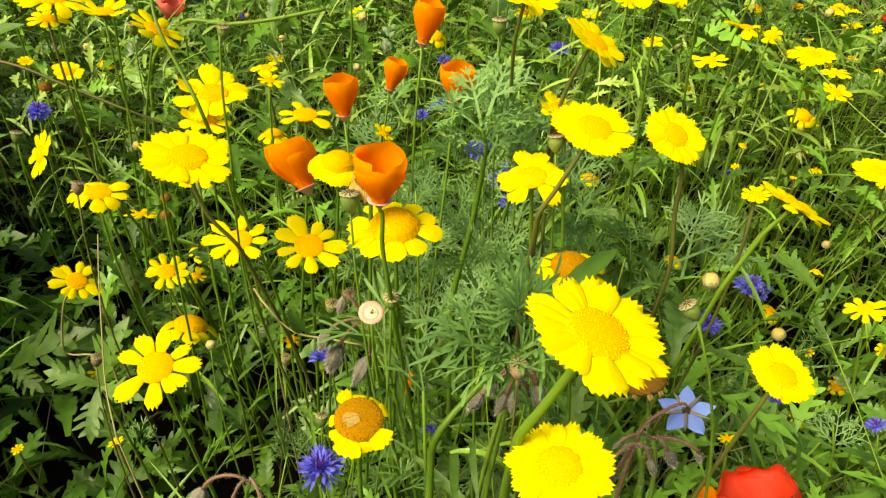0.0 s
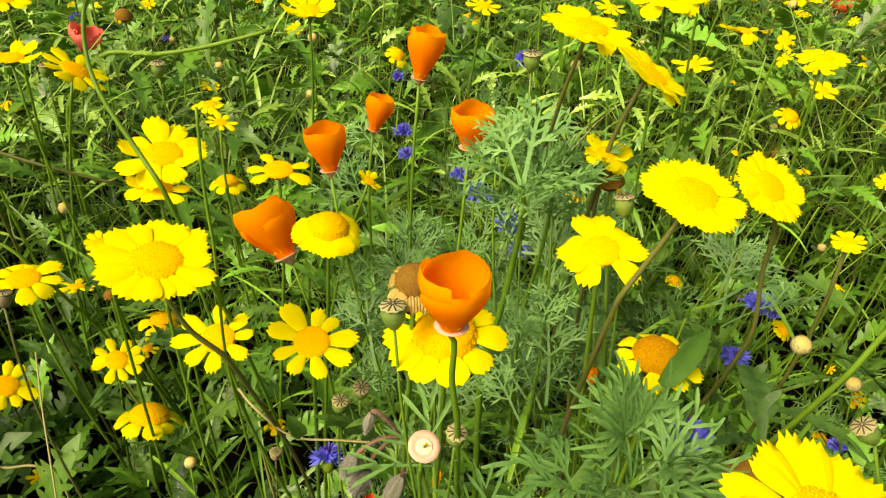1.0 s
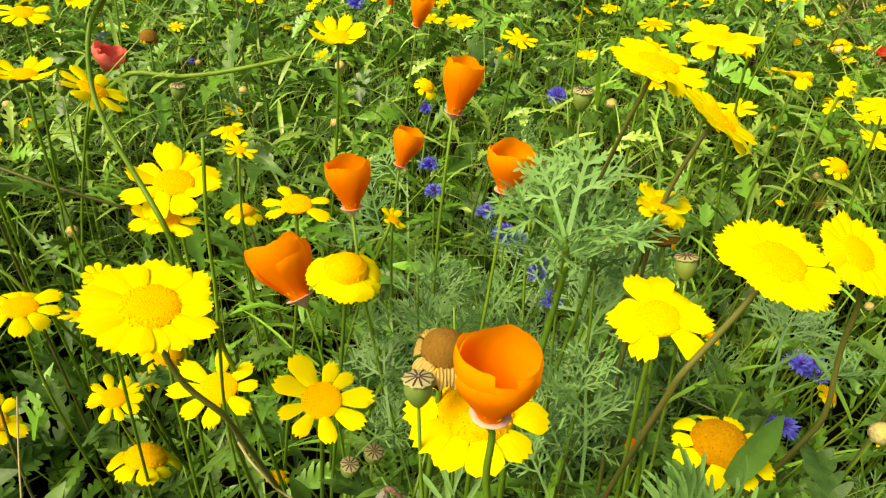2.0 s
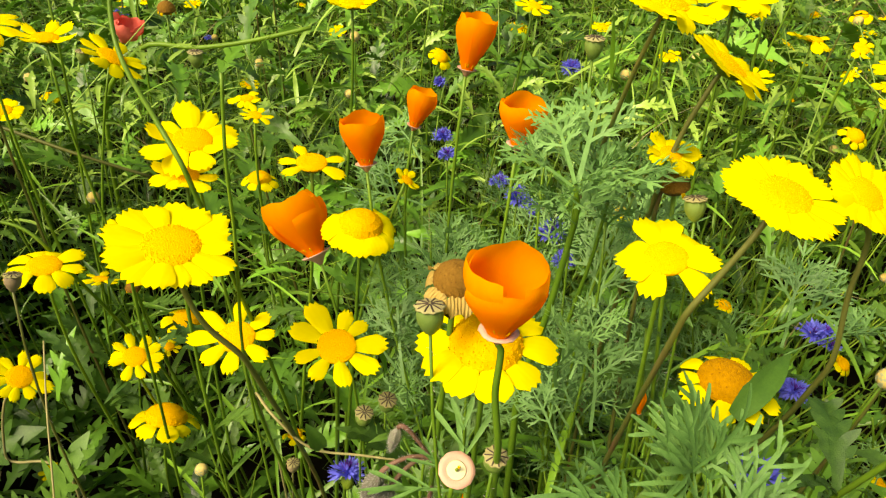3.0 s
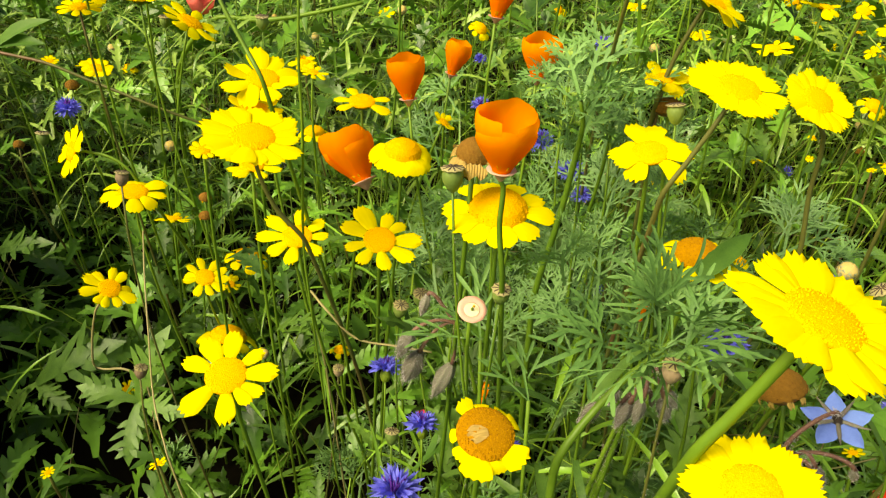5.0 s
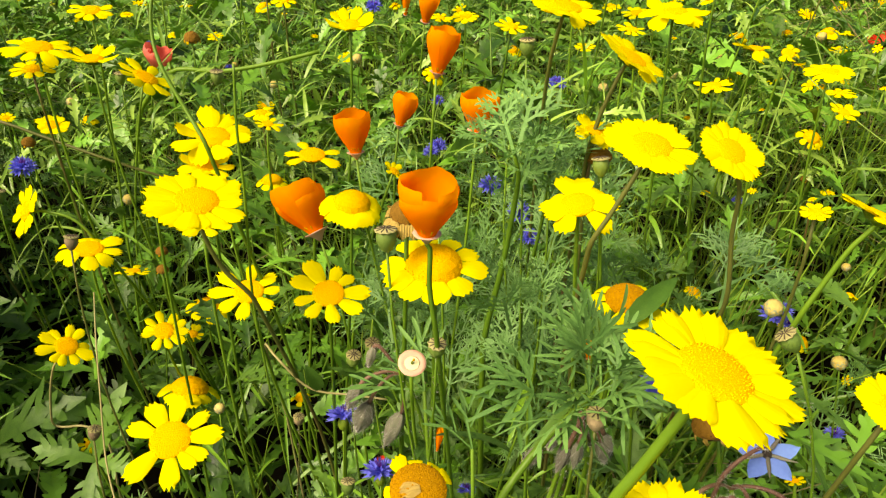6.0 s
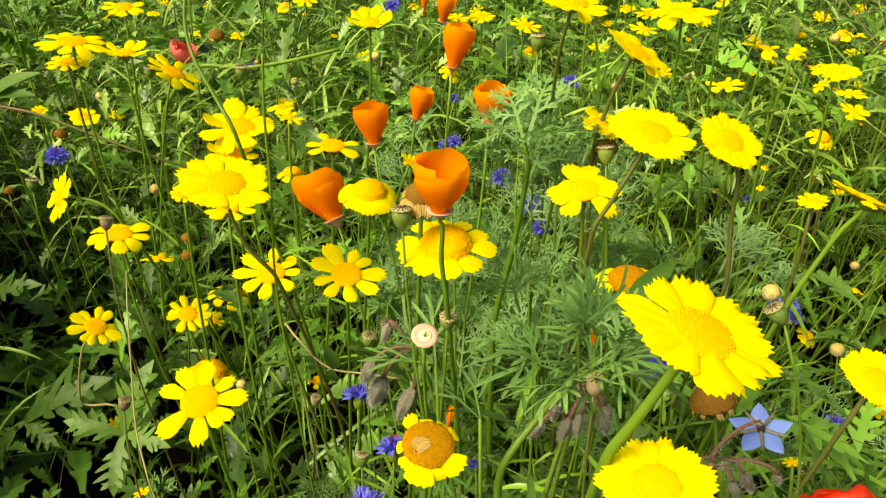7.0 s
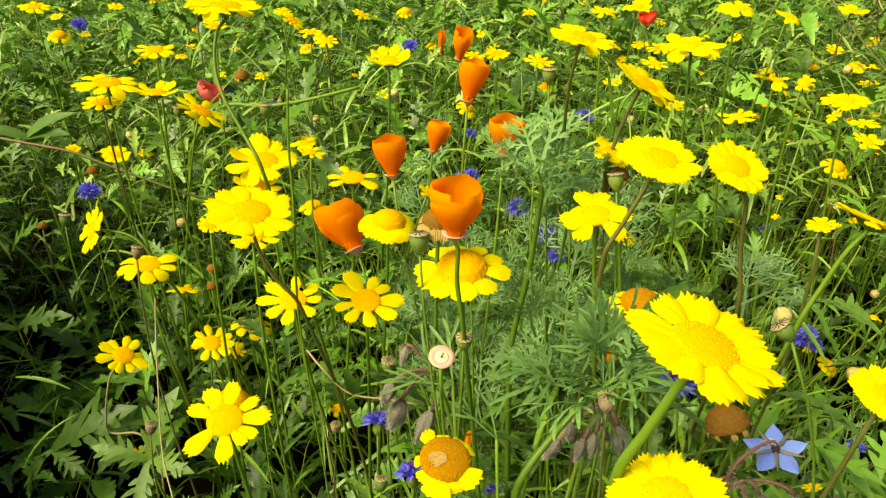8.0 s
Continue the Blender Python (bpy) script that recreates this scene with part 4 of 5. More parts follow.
marigold((-0.185, 0.442, 0.495), (0.183, -0.010, 0.983), 0.044, n_petals=8, style="star")
marigold((-0.231, 0.469, 0.492), (0.299, -0.248, 0.921), 0.022, n_petals=10)
marigold((-0.199, 0.524, 0.527), (0.202, -0.185, 0.962), 0.068, n_petals=10, style="ragged")
marigold((-0.202, 0.509, 0.509), (0.196, -0.103, 0.975), 0.046, n_petals=10, style="ragged")
marigold((-0.335, 0.530, 0.421), (0.243, 0.0, 0.969), 0.060, n_petals=9, style="wide", droop=0.9)
marigold((-0.374, 0.645, 0.323), (0.117, 0.294, 0.949), 0.040, n_petals=8, style="star")
marigold((-0.365, 0.497, 0.338), (0.551, -0.202, 0.810), 0.051, n_petals=10, style="star", dark=2, thick=0.85, leaves=0, via=[(-0.388, 0.497, 0.309), (-0.410, 0.497, 0.249), (-0.409, 0.497, 0.236), (-0.378, 0.497, 0.236), (-0.363, 0.497, 0.215), (-0.371, 0.497, 0.124)])
marigold((-0.290, 0.529, 0.331), (0.352, -0.301, 0.886), 0.048, n_petals=10, style="star")
marigold((-0.333, 0.656, 0.226), (0.399, -0.192, 0.897), 0.029, n_petals=8, style="star")
marigold((-0.292, 0.632, 0.284), (0.340, 0.036, 0.940), 0.049, n_petals=7, style="droop")
marigold((-0.394, 0.548, 0.449), (-0.588, -0.616, 0.525), 0.050, n_petals=11, style="star", leaves=0, via=[(-0.380, 0.548, 0.449), (-0.355, 0.548, 0.442), (-0.341, 0.548, 0.424)])
marigold((-0.425, 0.546, 0.157), (0.377, -0.049, 0.925), 0.026, n_petals=7, style="star")
marigold((-0.387, 0.629, 0.572), (0.203, -0.055, 0.978), 0.066, n_petals=10, style="wide")
marigold((-0.400, 0.631, 0.552), (0.168, -0.123, 0.978), 0.041, n_petals=9, style="wide")
marigold((-0.337, 0.625, 0.562), (0.176, -0.031, 0.984), 0.050, n_petals=8, style="star", droop=-0.4)
marigold((-0.352, 0.741, 0.510), (0.569, 0.058, 0.821), 0.070, n_petals=9, style="star")
marigold((-0.460, 0.720, 0.465), (0.322, -0.206, 0.924), 0.035, n_petals=13)
marigold((-0.565, 0.793, 0.448), (0.348, -0.201, 0.916), 0.020, n_petals=10)
marigold((-0.119, 0.714, 0.567), (0.101, -0.212, 0.972), 0.054, n_petals=9, style="wide", droop=-0.3)
marigold((0.097, 0.437, 0.607), (0.515, -0.114, 0.850), 0.046, n_petals=17, via=[(0.090, 0.437, 0.594), (0.082, 0.437, 0.572), (0.076, 0.437, 0.544)], leaves=0, dark=1)
marigold((0.052, 0.398, 0.644), (0.211, -0.084, 0.974), 0.042, n_petals=14, via=[(0.047, 0.408, 0.615), (0.047, 0.445, 0.565), (0.050, 0.50, 0.50)], leaves=0, dark=1, thick=0.85)
marigold((0.178, 0.658, 0.585), (-0.026, -0.040, 0.999), 0.063, n_petals=12, style="ragged")
marigold((0.295, 0.861, 0.453), (-0.132, -0.145, 0.981), 0.049, n_petals=9, style="star")
marigold((0.289, 0.743, 0.529), (0.078, -0.017, 0.997), 0.045, n_petals=9, style="ragged")
marigold((0.286, 0.661, 0.546), (0.049, -0.455, 0.889), 0.033, n_petals=9, style="ragged")
marigold((0.334, 0.676, 0.524), (-0.054, -0.100, 0.994), 0.045, n_petals=11, style="wide")
marigold((0.459, 0.881, 0.435), (-0.037, -0.010, 0.999), 0.042, n_petals=9, style="wide")
marigold((0.449, 0.841, 0.424), (0.182, -0.364, 0.913), 0.042, n_petals=8, style="ragged")
marigold((0.668, 1.315, 0.371), (-0.106, -0.029, 0.994), 0.040, n_petals=9)
marigold((0.420, 0.843, 0.391), (0.167, -0.446, 0.879), 0.036, n_petals=8, style="droop")
marigold((0.202, 0.392, 0.528), (-0.143, -0.048, 0.989), 0.020, n_petals=10)
marigold((0.189, 0.315, 0.567), (0.42, 0.16, 0.88), 0.039, n_petals=17, via=[(0.180, 0.315, 0.550), (0.174, 0.315, 0.534), (0.166, 0.315, 0.509)])
marigold((0.178, 0.249, 0.513), (0.138, -0.237, 0.961), 0.033, n_petals=16)
marigold((0.355, 0.478, 0.374), (-0.391, -0.097, 0.915), 0.034, n_petals=9, style="star")
marigold((0.343, 0.519, 0.483), (-0.016, -0.106, 0.994), 0.038, n_petals=12)
marigold((0.079, 0.437, 0.562), (0.060, -0.174, 0.983), 0.032, n_petals=12, style="ragged")
marigold((-0.126, 0.535, 0.506), (0.128, -0.120, 0.984), 0.052, n_petals=7, style="wide", gap=(1, 4))
marigold((-0.221, 0.704, 0.403), (0.117, 0.031, 0.993), 0.039, n_petals=8, style="droop")
marigold((-0.065, 0.567, 0.476), (0.583, -0.111, 0.805), 0.026, n_petals=9, style="ragged")
marigold((-0.244, 0.775, 0.457), (0.139, -0.159, 0.977), 0.036, n_petals=8, style="ragged")
marigold((-0.208, 0.684, 0.477), (0.294, -0.118, 0.948), 0.030, n_petals=8, style="star")
marigold((-0.050, 0.887, 0.465), (0.470, -0.376, 0.798), 0.032, n_petals=8, style="droop")
marigold((-0.010, 0.970, 0.518), (0.037, -0.206, 0.978), 0.040, n_petals=10, style="wide")
marigold((-0.050, 1.073, 0.495), (0.210, -0.144, 0.967), 0.040, n_petals=9, style="star")
marigold((-0.355, 0.677, 0.593), (0.226, -0.184, 0.957), 0.042, n_petals=9, style="wide")
marigold((-0.174, 0.448, 0.662), (0.160, -0.029, 0.987), 0.050, n_petals=14, thick=0.9, dark=-1, leaves=0, via=[(-0.180, 0.438, 0.646), (-0.181, 0.428, 0.626), (-0.175, 0.418, 0.610), (-0.162, 0.408, 0.588), (-0.150, 0.398, 0.568)])
marigold((0.087, 0.336, 0.505), (0.10, -0.06, 0.99), 0.046, n_petals=9, style="faded", leaves=0)
marigold((-0.286, 0.537, 0.251), (0.203, 0.420, 0.884), 0.063, n_petals=9, style="droop")
marigold((-0.159, 0.499, 0.276), (0.131, 0.090, 0.987), 0.021, n_petals=5, style="droop")
marigold((-0.711, 1.046, 0.552), (0.310, -0.253, 0.916), 0.038, n_petals=8, style="droop")
marigold((-0.601, 0.855, 0.619), (0.266, -0.194, 0.944), 0.040, n_petals=9, style="wide")
marigold((-0.874, 1.505, 0.536), (0.235, -0.213, 0.948), 0.038, n_petals=9)
marigold((-0.273, 1.039, 0.531), (0.158, -0.314, 0.936), 0.040, n_petals=8, style="wide")
marigold((-0.270, 1.291, 0.531), (0.493, -0.236, 0.838), 0.038, n_petals=8, style="wide")
marigold((-0.196, 1.348, 0.525), (0.120, -0.469, 0.875), 0.035, n_petals=8, style="droop")
marigold((-0.333, 1.073, 0.558), (0.649, -0.212, 0.730), 0.040, n_petals=9, style="wide")
marigold((-0.305, 1.066, 0.540), (0.102, -0.068, 0.992), 0.040, n_petals=9)
marigold((0.234, 0.723, 0.606), (0.011, -0.221, 0.975), 0.042, n_petals=10, style="wide")
marigold((0.363, 0.936, 0.561), (0.181, -0.288, 0.940), 0.042, n_petals=10, style="ragged")
marigold((0.460, 0.980, 0.557), (0.178, -0.258, 0.950), 0.042, n_petals=10, style="ragged")
marigold((0.611, 1.347, 0.428), (0.097, -0.405, 0.909), 0.036, n_petals=9)
marigold((0.136, 0.974, 0.569), (0.087, -0.114, 0.990), 0.040, n_petals=9)
marigold((0.161, 0.864, 0.590), (0.110, -0.341, 0.934), 0.042, n_petals=10, style="ragged")
marigold((0.248, 1.318, 0.455), (-0.059, -0.318, 0.946), 0.036, n_petals=9, style="wide")
marigold((0.179, 0.821, 0.532), (0.118, -0.167, 0.979), 0.040, n_petals=8, style="star")
marigold((0.202, 0.905, 0.532), (-0.041, -0.153, 0.987), 0.040, n_petals=9, style="wide")
marigold((0.269, 1.079, 0.405), (-0.080, -0.176, 0.981), 0.036, n_petals=9)
marigold((0.170, 1.088, 0.444), (-0.032, -0.163, 0.986), 0.036, n_petals=9)
marigold((0.044, 1.409, 0.506), (0.182, -0.266, 0.947), 0.036, n_petals=9, style="star")
marigold((0.044, 0.809, 0.541), (0.202, -0.207, 0.957), 0.040, n_petals=8, style="star")
marigold((0.270, 1.671, 0.351), (-0.049, -0.300, 0.953), 0.034, n_petals=9)
marigold((0.774, 1.825, 0.383), (-0.201, -0.413, 0.889), 0.034, n_petals=9)
marigold((0.872, 2.140, 0.235), (-0.196, -0.378, 0.905), 0.034, n_petals=9)
marigold((-0.394, 1.212, 0.553), (0.159, -0.241, 0.957), 0.036, n_petals=9, style="wide")
marigold((-0.408, 0.952, 0.573), (0.228, -0.082, 0.970), 0.040, n_petals=9)
marigold((-0.789, 1.654, 0.417), (0.200, -0.178, 0.963), 0.034, n_petals=8)
marigold((-1.155, 1.793, 0.434), (0.299, -0.262, 0.918), 0.034, n_petals=8)
marigold((-0.520, 1.142, 0.577), (0.201, -0.232, 0.952), 0.038, n_petals=9, style="wide")
marigold((-0.328, 1.046, 0.373), (0.163, -0.178, 0.970), 0.032, n_petals=8)
marigold((0.392, 0.751, 0.352), (-0.203, -0.030, 0.979), 0.012, n_petals=8)
marigold((0.314, 0.731, 0.373), (-0.205, -0.167, 0.964), 0.013, n_petals=8)
marigold((0.163, 0.812, 0.306), (0.213, -0.115, 0.970), 0.030, n_petals=8, style="droop")
marigold((0.582, 1.604, 0.225), (-0.178, -0.178, 0.968), 0.034, n_petals=8)
marigold((0.217, 0.352, 0.347), (-0.223, 0.359, 0.906), 0.014, n_petals=7)
marigold((-0.370, 0.360, 0.255), (0.061, 0.005, 0.998), 0.012, n_petals=8)
marigold((-0.262, 0.348, 0.292), (-0.195, 0.167, 0.966), 0.014, n_petals=7)
marigold((-0.374, 0.932, 0.505), (0.156, -0.097, 0.983), 0.034, n_petals=9, style="dead")
marigold((-0.027, 0.327, 0.563), (0.12, -0.12, 0.97), 0.032, n_petals=7, style="paper", pale=1, leaves=0)
marigold((0.084, 0.438, 0.543), (-0.130, 0.052, 0.990), 0.026, n_petals=3, style="dead")
marigold((0.138, 0.314, 0.437), (-0.315, 0.272, 0.910), 0.041, n_petals=9, style="dead", pale=1)
marigold((-0.285, 0.556, 0.402), (0.252, -0.078, 0.965), 0.018, n_petals=3, style="dead")
marigold((-0.285, 0.548, 0.387), (0.250, -0.053, 0.967), 0.018, n_petals=3, style="dead")
marigold((-0.494, 0.719, 0.445), (0.286, -0.076, 0.955), 0.024, n_petals=5, style="dead")
marigold((-0.579, 0.711, 0.375), (0.304, 0.019, 0.953), 0.020, n_petals=4, style="dead")
marigold((0.481, 0.947, 0.286), (-0.231, -0.021, 0.973), 0.030, n_petals=5, style="dead")
poppy((-0.014, 0.283, 0.576), (0.075, 0.056, 0.996), 0.027, leaves=0, height=0.92, via=[(-0.013, 0.283, 0.569), (-0.014, 0.283, 0.550), (-0.012, 0.283, 0.524)])
poppy((-0.123, 0.505, 0.450), (-0.42, 0.36, 0.83), 0.045, height=0.85, opening=1.1, front=1.12)
poppy((-0.085, 0.507, 0.518), (-0.06, 0.20, 0.97), 0.030, height=1.0, front=0.95)
poppy((-0.060, 0.581, 0.512), (0.30, 0.12, 0.942), 0.024, height=1.1, opening=0.8, front=0.97)
poppy((-0.023, 0.531, 0.571), (0.20, 0.12, 0.950), 0.027, height=1.15, opening=0.8, front=1.0)
poppy((0.006, 0.480, 0.545), (0.12, 0.10, 0.978), 0.029, height=0.85, front=0.98)
poppy((-0.063, 0.949, 0.516), (0.247, -0.187, 0.951), 0.030, height=1.4)
poppy((-0.116, 1.203, 0.472), (0.148, -0.197, 0.969), 0.016, height=2.6, opening=0.5)
poppy((-0.023, 0.380, 0.339), (0.156, 0.479, 0.864), 0.006, height=2.8, opening=0.4)
poppy((0.088, 0.426, 0.387), (0.029, 0.339, 0.940), 0.008, height=1.8, opening=0.5)
poppy((0.183, 0.274, 0.368), (-0.216, 0.446, 0.868), 0.014, height=1.0)
red_poppy((0.209, 0.268, 0.384), (-0.353, 0.332, 0.875), 0.047, height=0.55)
red_poppy((-0.423, 0.912, 0.476), (0.612, -0.010, 0.791), 0.034, height=0.9, faded=1)
red_poppy((0.247, 1.262, 0.501), (-0.041, -0.238, 0.970), 0.030, height=0.9)
red_poppy((0.728, 1.291, 0.382), (-0.067, -0.147, 0.987), 0.040, height=0.7)
red_poppy((-0.070, 0.404, 0.291), (0.006, 0.510, 0.860), 0.012, height=0.8)
torus_head((-0.026, 0.298, 0.493), (0.144, -0.428, 0.892), 0.0142)
seed_head((-0.066, 0.401, 0.422), (0.196, -0.178, 0.964), 0.011)
seed_head((-0.080, 0.400, 0.412), (0.212, -0.085, 0.974), 0.011)
seed_head((-0.012, 0.288, 0.514), (0.097, -0.159, 0.983), 0.009)
seed_head((-0.036, 0.313, 0.562), (0.002, 0.155, 0.988), 0.011)
seed_head((0.074, 0.382, 0.567), (-0.094, 0.216, 0.972), 0.010)
seed_head((0.037, 0.452, 0.614), (0.015, -0.025, 1.000), 0.010)
seed_head((0.131, 0.260, 0.543), (-0.596, 0.242, 0.766), 0.009)
seed_head((-0.509, 0.667, 0.411), (0.173, 0.184, 0.968), 0.014)
seed_head((-0.252, 0.399, 0.509), (0.174, 0.260, 0.950), 0.009, dry=1)
seed_head((-0.248, 0.349, 0.390), (0.270, 0.178, 0.946), 0.009, dry=1)
seed_head((0.056, 0.243, 0.515), (0.030, 0.069, 0.997), 0.009, dry=1)
seed_head((-0.081, 0.343, 0.350), (0.064, 0.315, 0.947), 0.010)
seed_head((-0.148, 0.454, 0.297), (0.158, 0.004, 0.987), 0.010, dry=1)
seed_head((-0.265, 0.721, 0.521), (0.126, -0.012, 0.992), 0.014)
seed_head((-0.381, 0.744, 0.514), (0.157, 0.006, 0.988), 0.012)
bud((0.181, 0.369, 0.476), (0.064, -0.293, 0.954), 0.011)
bud((0.253, 0.403, 0.405), (-0.320, -0.039, 0.946), 0.010)
bud((0.175, 0.935, 0.428), (-0.112, -0.444, 0.889), 0.014)
bud((0.303, 1.068, 0.405), (-0.160, -0.453, 0.877), 0.016)
bud((-0.281, 0.955, 0.433), (0.213, -0.435, 0.875), 0.011)
bud((-0.158, 0.882, 0.421), (0.139, -0.422, 0.896), 0.011)
bud((-0.149, 0.900, 0.483), (0.128, -0.482, 0.867), 0.012)
bud((-0.376, 0.680, 0.393), (0.325, -0.251, 0.912), 0.012)
bud((-0.183, 0.393, 0.366), (0.227, -0.017, 0.974), 0.008)
bud((-0.566, 0.929, 0.421), (0.370, -0.348, 0.861), 0.012)
bud((0.527, 1.100, 0.449), (-0.270, -0.458, 0.847), 0.014)
bud((0.357, 1.246, 0.445), (-0.161, -0.513, 0.843), 0.012)
bud((0.317, 1.242, 0.447), (-0.142, -0.517, 0.844), 0.012)
bud((0.469, 0.772, 0.245), (-0.336, -0.126, 0.933), 0.011)
bud((0.433, 1.251, 0.379), (-0.222, -0.438, 0.871), 0.012)
bud((0.073, 1.219, 0.459), (-0.013, -0.536, 0.844), 0.012)
bud((-0.399, 1.137, 0.411), (0.248, -0.446, 0.860), 0.010)
bud((0.492, 0.995, 0.303), (-0.298, -0.289, 0.910), 0.012)
cornflower((-0.074, 0.306, 0.336), (0.135, 0.027, 0.991), 0.036)
cornflower((-0.435, 0.619, 0.459), (0.286, -0.044, 0.957), 0.027)
cornflower((0.265, 0.563, 0.273), (0.217, 0.052, 0.975), 0.031)
cornflower((0.339, 0.663, 0.249), (0.058, 0.057, 0.997), 0.037)
cornflower((0.344, 0.638, 0.257), (0.049, 0.069, 0.996), 0.019)
cornflower((0.256, 0.539, 0.294), (0.082, -0.028, 0.996), 0.029)
cornflower((0.112, 0.332, 0.448), (-0.131, 0.177, 0.975), 0.026)
cornflower((-0.098, 0.414, 0.337), (0.030, 0.441, 0.897), 0.027)
cornflower((-0.066, 0.378, 0.317), (0.003, 0.377, 0.926), 0.027)
cornflower((0.022, 0.919, 0.295), (-0.000, -0.210, 0.978), 0.022)
cornflower((0.054, 0.774, 0.330), (0.411, -0.128, 0.903), 0.026)
cornflower((0.084, 0.956, 0.191), (-0.034, -0.018, 0.999), 0.020)
cornflower((-0.061, 1.143, 0.346), (0.052, -0.321, 0.946), 0.018)
cornflower((-0.156, 1.124, 0.502), (0.100, -0.318, 0.943), 0.028)
cornflower((-0.752, 1.167, 0.548), (0.301, -0.272, 0.914), 0.030)
cornflower((0.120, 1.005, 0.412), (-0.086, -0.206, 0.975), 0.030)
cornflower((0.096, 0.683, 0.220), (-0.102, 0.179, 0.979), 0.028)
cornflower((0.019, 0.808, 0.345), (-0.043, -0.054, 0.998), 0.026)
cornflower((-0.048, 0.891, 0.364), (0.001, -0.119, 0.993), 0.028)
cornflower((0.282, 0.422, 0.316), (-0.249, 0.318, 0.915), 0.016)
cornflower((0.335, 0.379, 0.341), (-0.300, 0.363, 0.882), 0.017)
cornflower((0.330, 0.631, 0.281), (-0.202, 0.117, 0.972), 0.022)
cornflower((0.423, 0.788, 0.154), (-0.208, 0.134, 0.969), 0.020)
cornflower((0.384, 0.934, 0.254), (-0.194, -0.005, 0.981), 0.022)
cornflower((0.134, 1.114, 0.373), (-0.065, -0.197, 0.978), 0.026)
cornflower((-0.533, 1.138, 0.445), (0.234, -0.228, 0.945), 0.024)
cornflower((-0.469, 1.295, 0.363), (0.189, -0.218, 0.958), 0.016)
cornflower((0.433, 0.971, 0.164), (-0.179, 0.024, 0.984), 0.018)
cornflower((0.148, 1.174, 0.358), (-0.037, -0.223, 0.974), 0.020)
cornflower((-0.058, 1.073, 0.366), (0.018, -0.184, 0.983), 0.022)
cornflower((-0.001, 0.352, 0.332), (-0.021, 0.344, 0.939), 0.013)
cornflower((0.018, 0.580, 0.455), (0.05, -0.20, 0.97), 0.022)
cornflower((0.043, 0.560, 0.437), (-0.10, -0.25, 0.96), 0.024)
cornflower((0.051, 0.540, 0.424), (0.12, -0.15, 0.97), 0.020)
cornflower((-0.037, 0.620, 0.471), (0.0, -0.20, 0.97), 0.016)
cornflower((0.005, 0.988, 0.252), (-0.018, -0.061, 0.998), 0.020)
borage_flower((0.158, 0.292, 0.438), (0.228, 0.213, -0.950), 0.034)
borage_buds((-0.037, 0.337, 0.450), (0.037, 0.178, 0.983), 0.021, arcs=((-1.17, -0.08, 1.1), (-1.03, -1.0, 1.5), (-0.75, 0.92, 0.7), (-0.13, -1.5, 1.3)), side=1)
borage_buds((0.060, 0.287, 0.465), (-0.093, 0.225, 0.970), 0.018, arcs=((0.58, -0.75, 1.15), (-1.17, -1.08, 1.1), (-0.13, -0.42, 0.9)), side=-1)
borage_buds((0.061, 0.292, 0.451), (-0.090, 0.246, 0.965), 0.012, side=-1)
borage_buds((0.141, 0.285, 0.419), (-0.183, 0.330, 0.926), 0.019, arcs=((1.3, 0.05, 0.6), (0.4, -0.1, 0.9), (-1.1, 0.35, 0.4)), side=1)
borage_buds((0.062, 0.286, 0.470), (-0.083, 0.256, 0.963), 0.019, side=-1)
borage_buds((-0.098, 0.251, 0.394), (0.093, 0.433, 0.897), 0.034, side=-1)
borage_buds((0.123, 0.253, 0.450), (-0.169, 0.363, 0.916), 0.018, side=1)

# ---- the green tangle between the flowers ----
gen = np.random.default_rng(11)


def joined(name, blocks, mat, label, category):
    """One mesh out of blocks of (verts k x n x 3, faces m x 3 or 4 for each)."""
    verts, loops, totals, base = [], [], [], 0
    for v, f in blocks:
        k, n = v.shape[0], v.shape[1]
        verts.append(v.reshape(-1, 3))
        g = (f[None] + (np.arange(k) * n)[:, None, None] + base).reshape(-1, f.shape[1])
        loops.append(g.reshape(-1))
        totals.append(np.full(len(g), f.shape[1]))
        base += k * n
    verts, loops, totals = np.concatenate(verts), np.concatenate(loops), np.concatenate(totals)
    me = bpy.data.meshes.new(name)
    me.vertices.add(len(verts))
    me.vertices.foreach_set("co", verts.astype(np.float32).reshape(-1))
    me.loops.add(len(loops))
    me.loops.foreach_set("vertex_index", loops.astype(np.int32))
    me.polygons.add(len(totals))
    starts = np.concatenate(([0], np.cumsum(totals)[:-1]))
    me.polygons.foreach_set("loop_start", starts.astype(np.int32))
    me.polygons.foreach_set("use_smooth", np.ones(len(totals), dtype=bool))
    me.update(calc_edges=True)
    me.validate()
    me.materials.append(mat)
    return tagged(new(name, me), label, category, kind="stuff")


def canopy(x, y):
    """How high the leaves stand."""
    h = 0.43 + 0.05 * np.sin(5.1 * x + 1.3) * np.cos(4.3 * y) + 0.03 * np.sin(13 * x + 7 * y)
    low = np.exp(-(((x + 0.36) / 0.25) ** 2 + ((y - 0.42) / 0.25) ** 2))
    left = np.exp(-(((x + 0.66) / 0.22) ** 2 + ((y - 0.78) / 0.25) ** 2))
    mid = np.exp(-(((x + 0.12) / 0.18) ** 2 + ((y - 0.41) / 0.15) ** 2))
    near = np.exp(-(((x + 0.05) / 0.22) ** 2 + ((y - 0.02) / 0.16) ** 2))
    right = np.exp(-(((x - 0.42) / 0.2) ** 2 + ((y - 0.50) / 0.28) ** 2))
    return h - 0.25 * low - 0.14 * near - 0.18 * right - 0.10 * left - 0.13 * mid + 0.02 * np.clip(y, 0, 2)


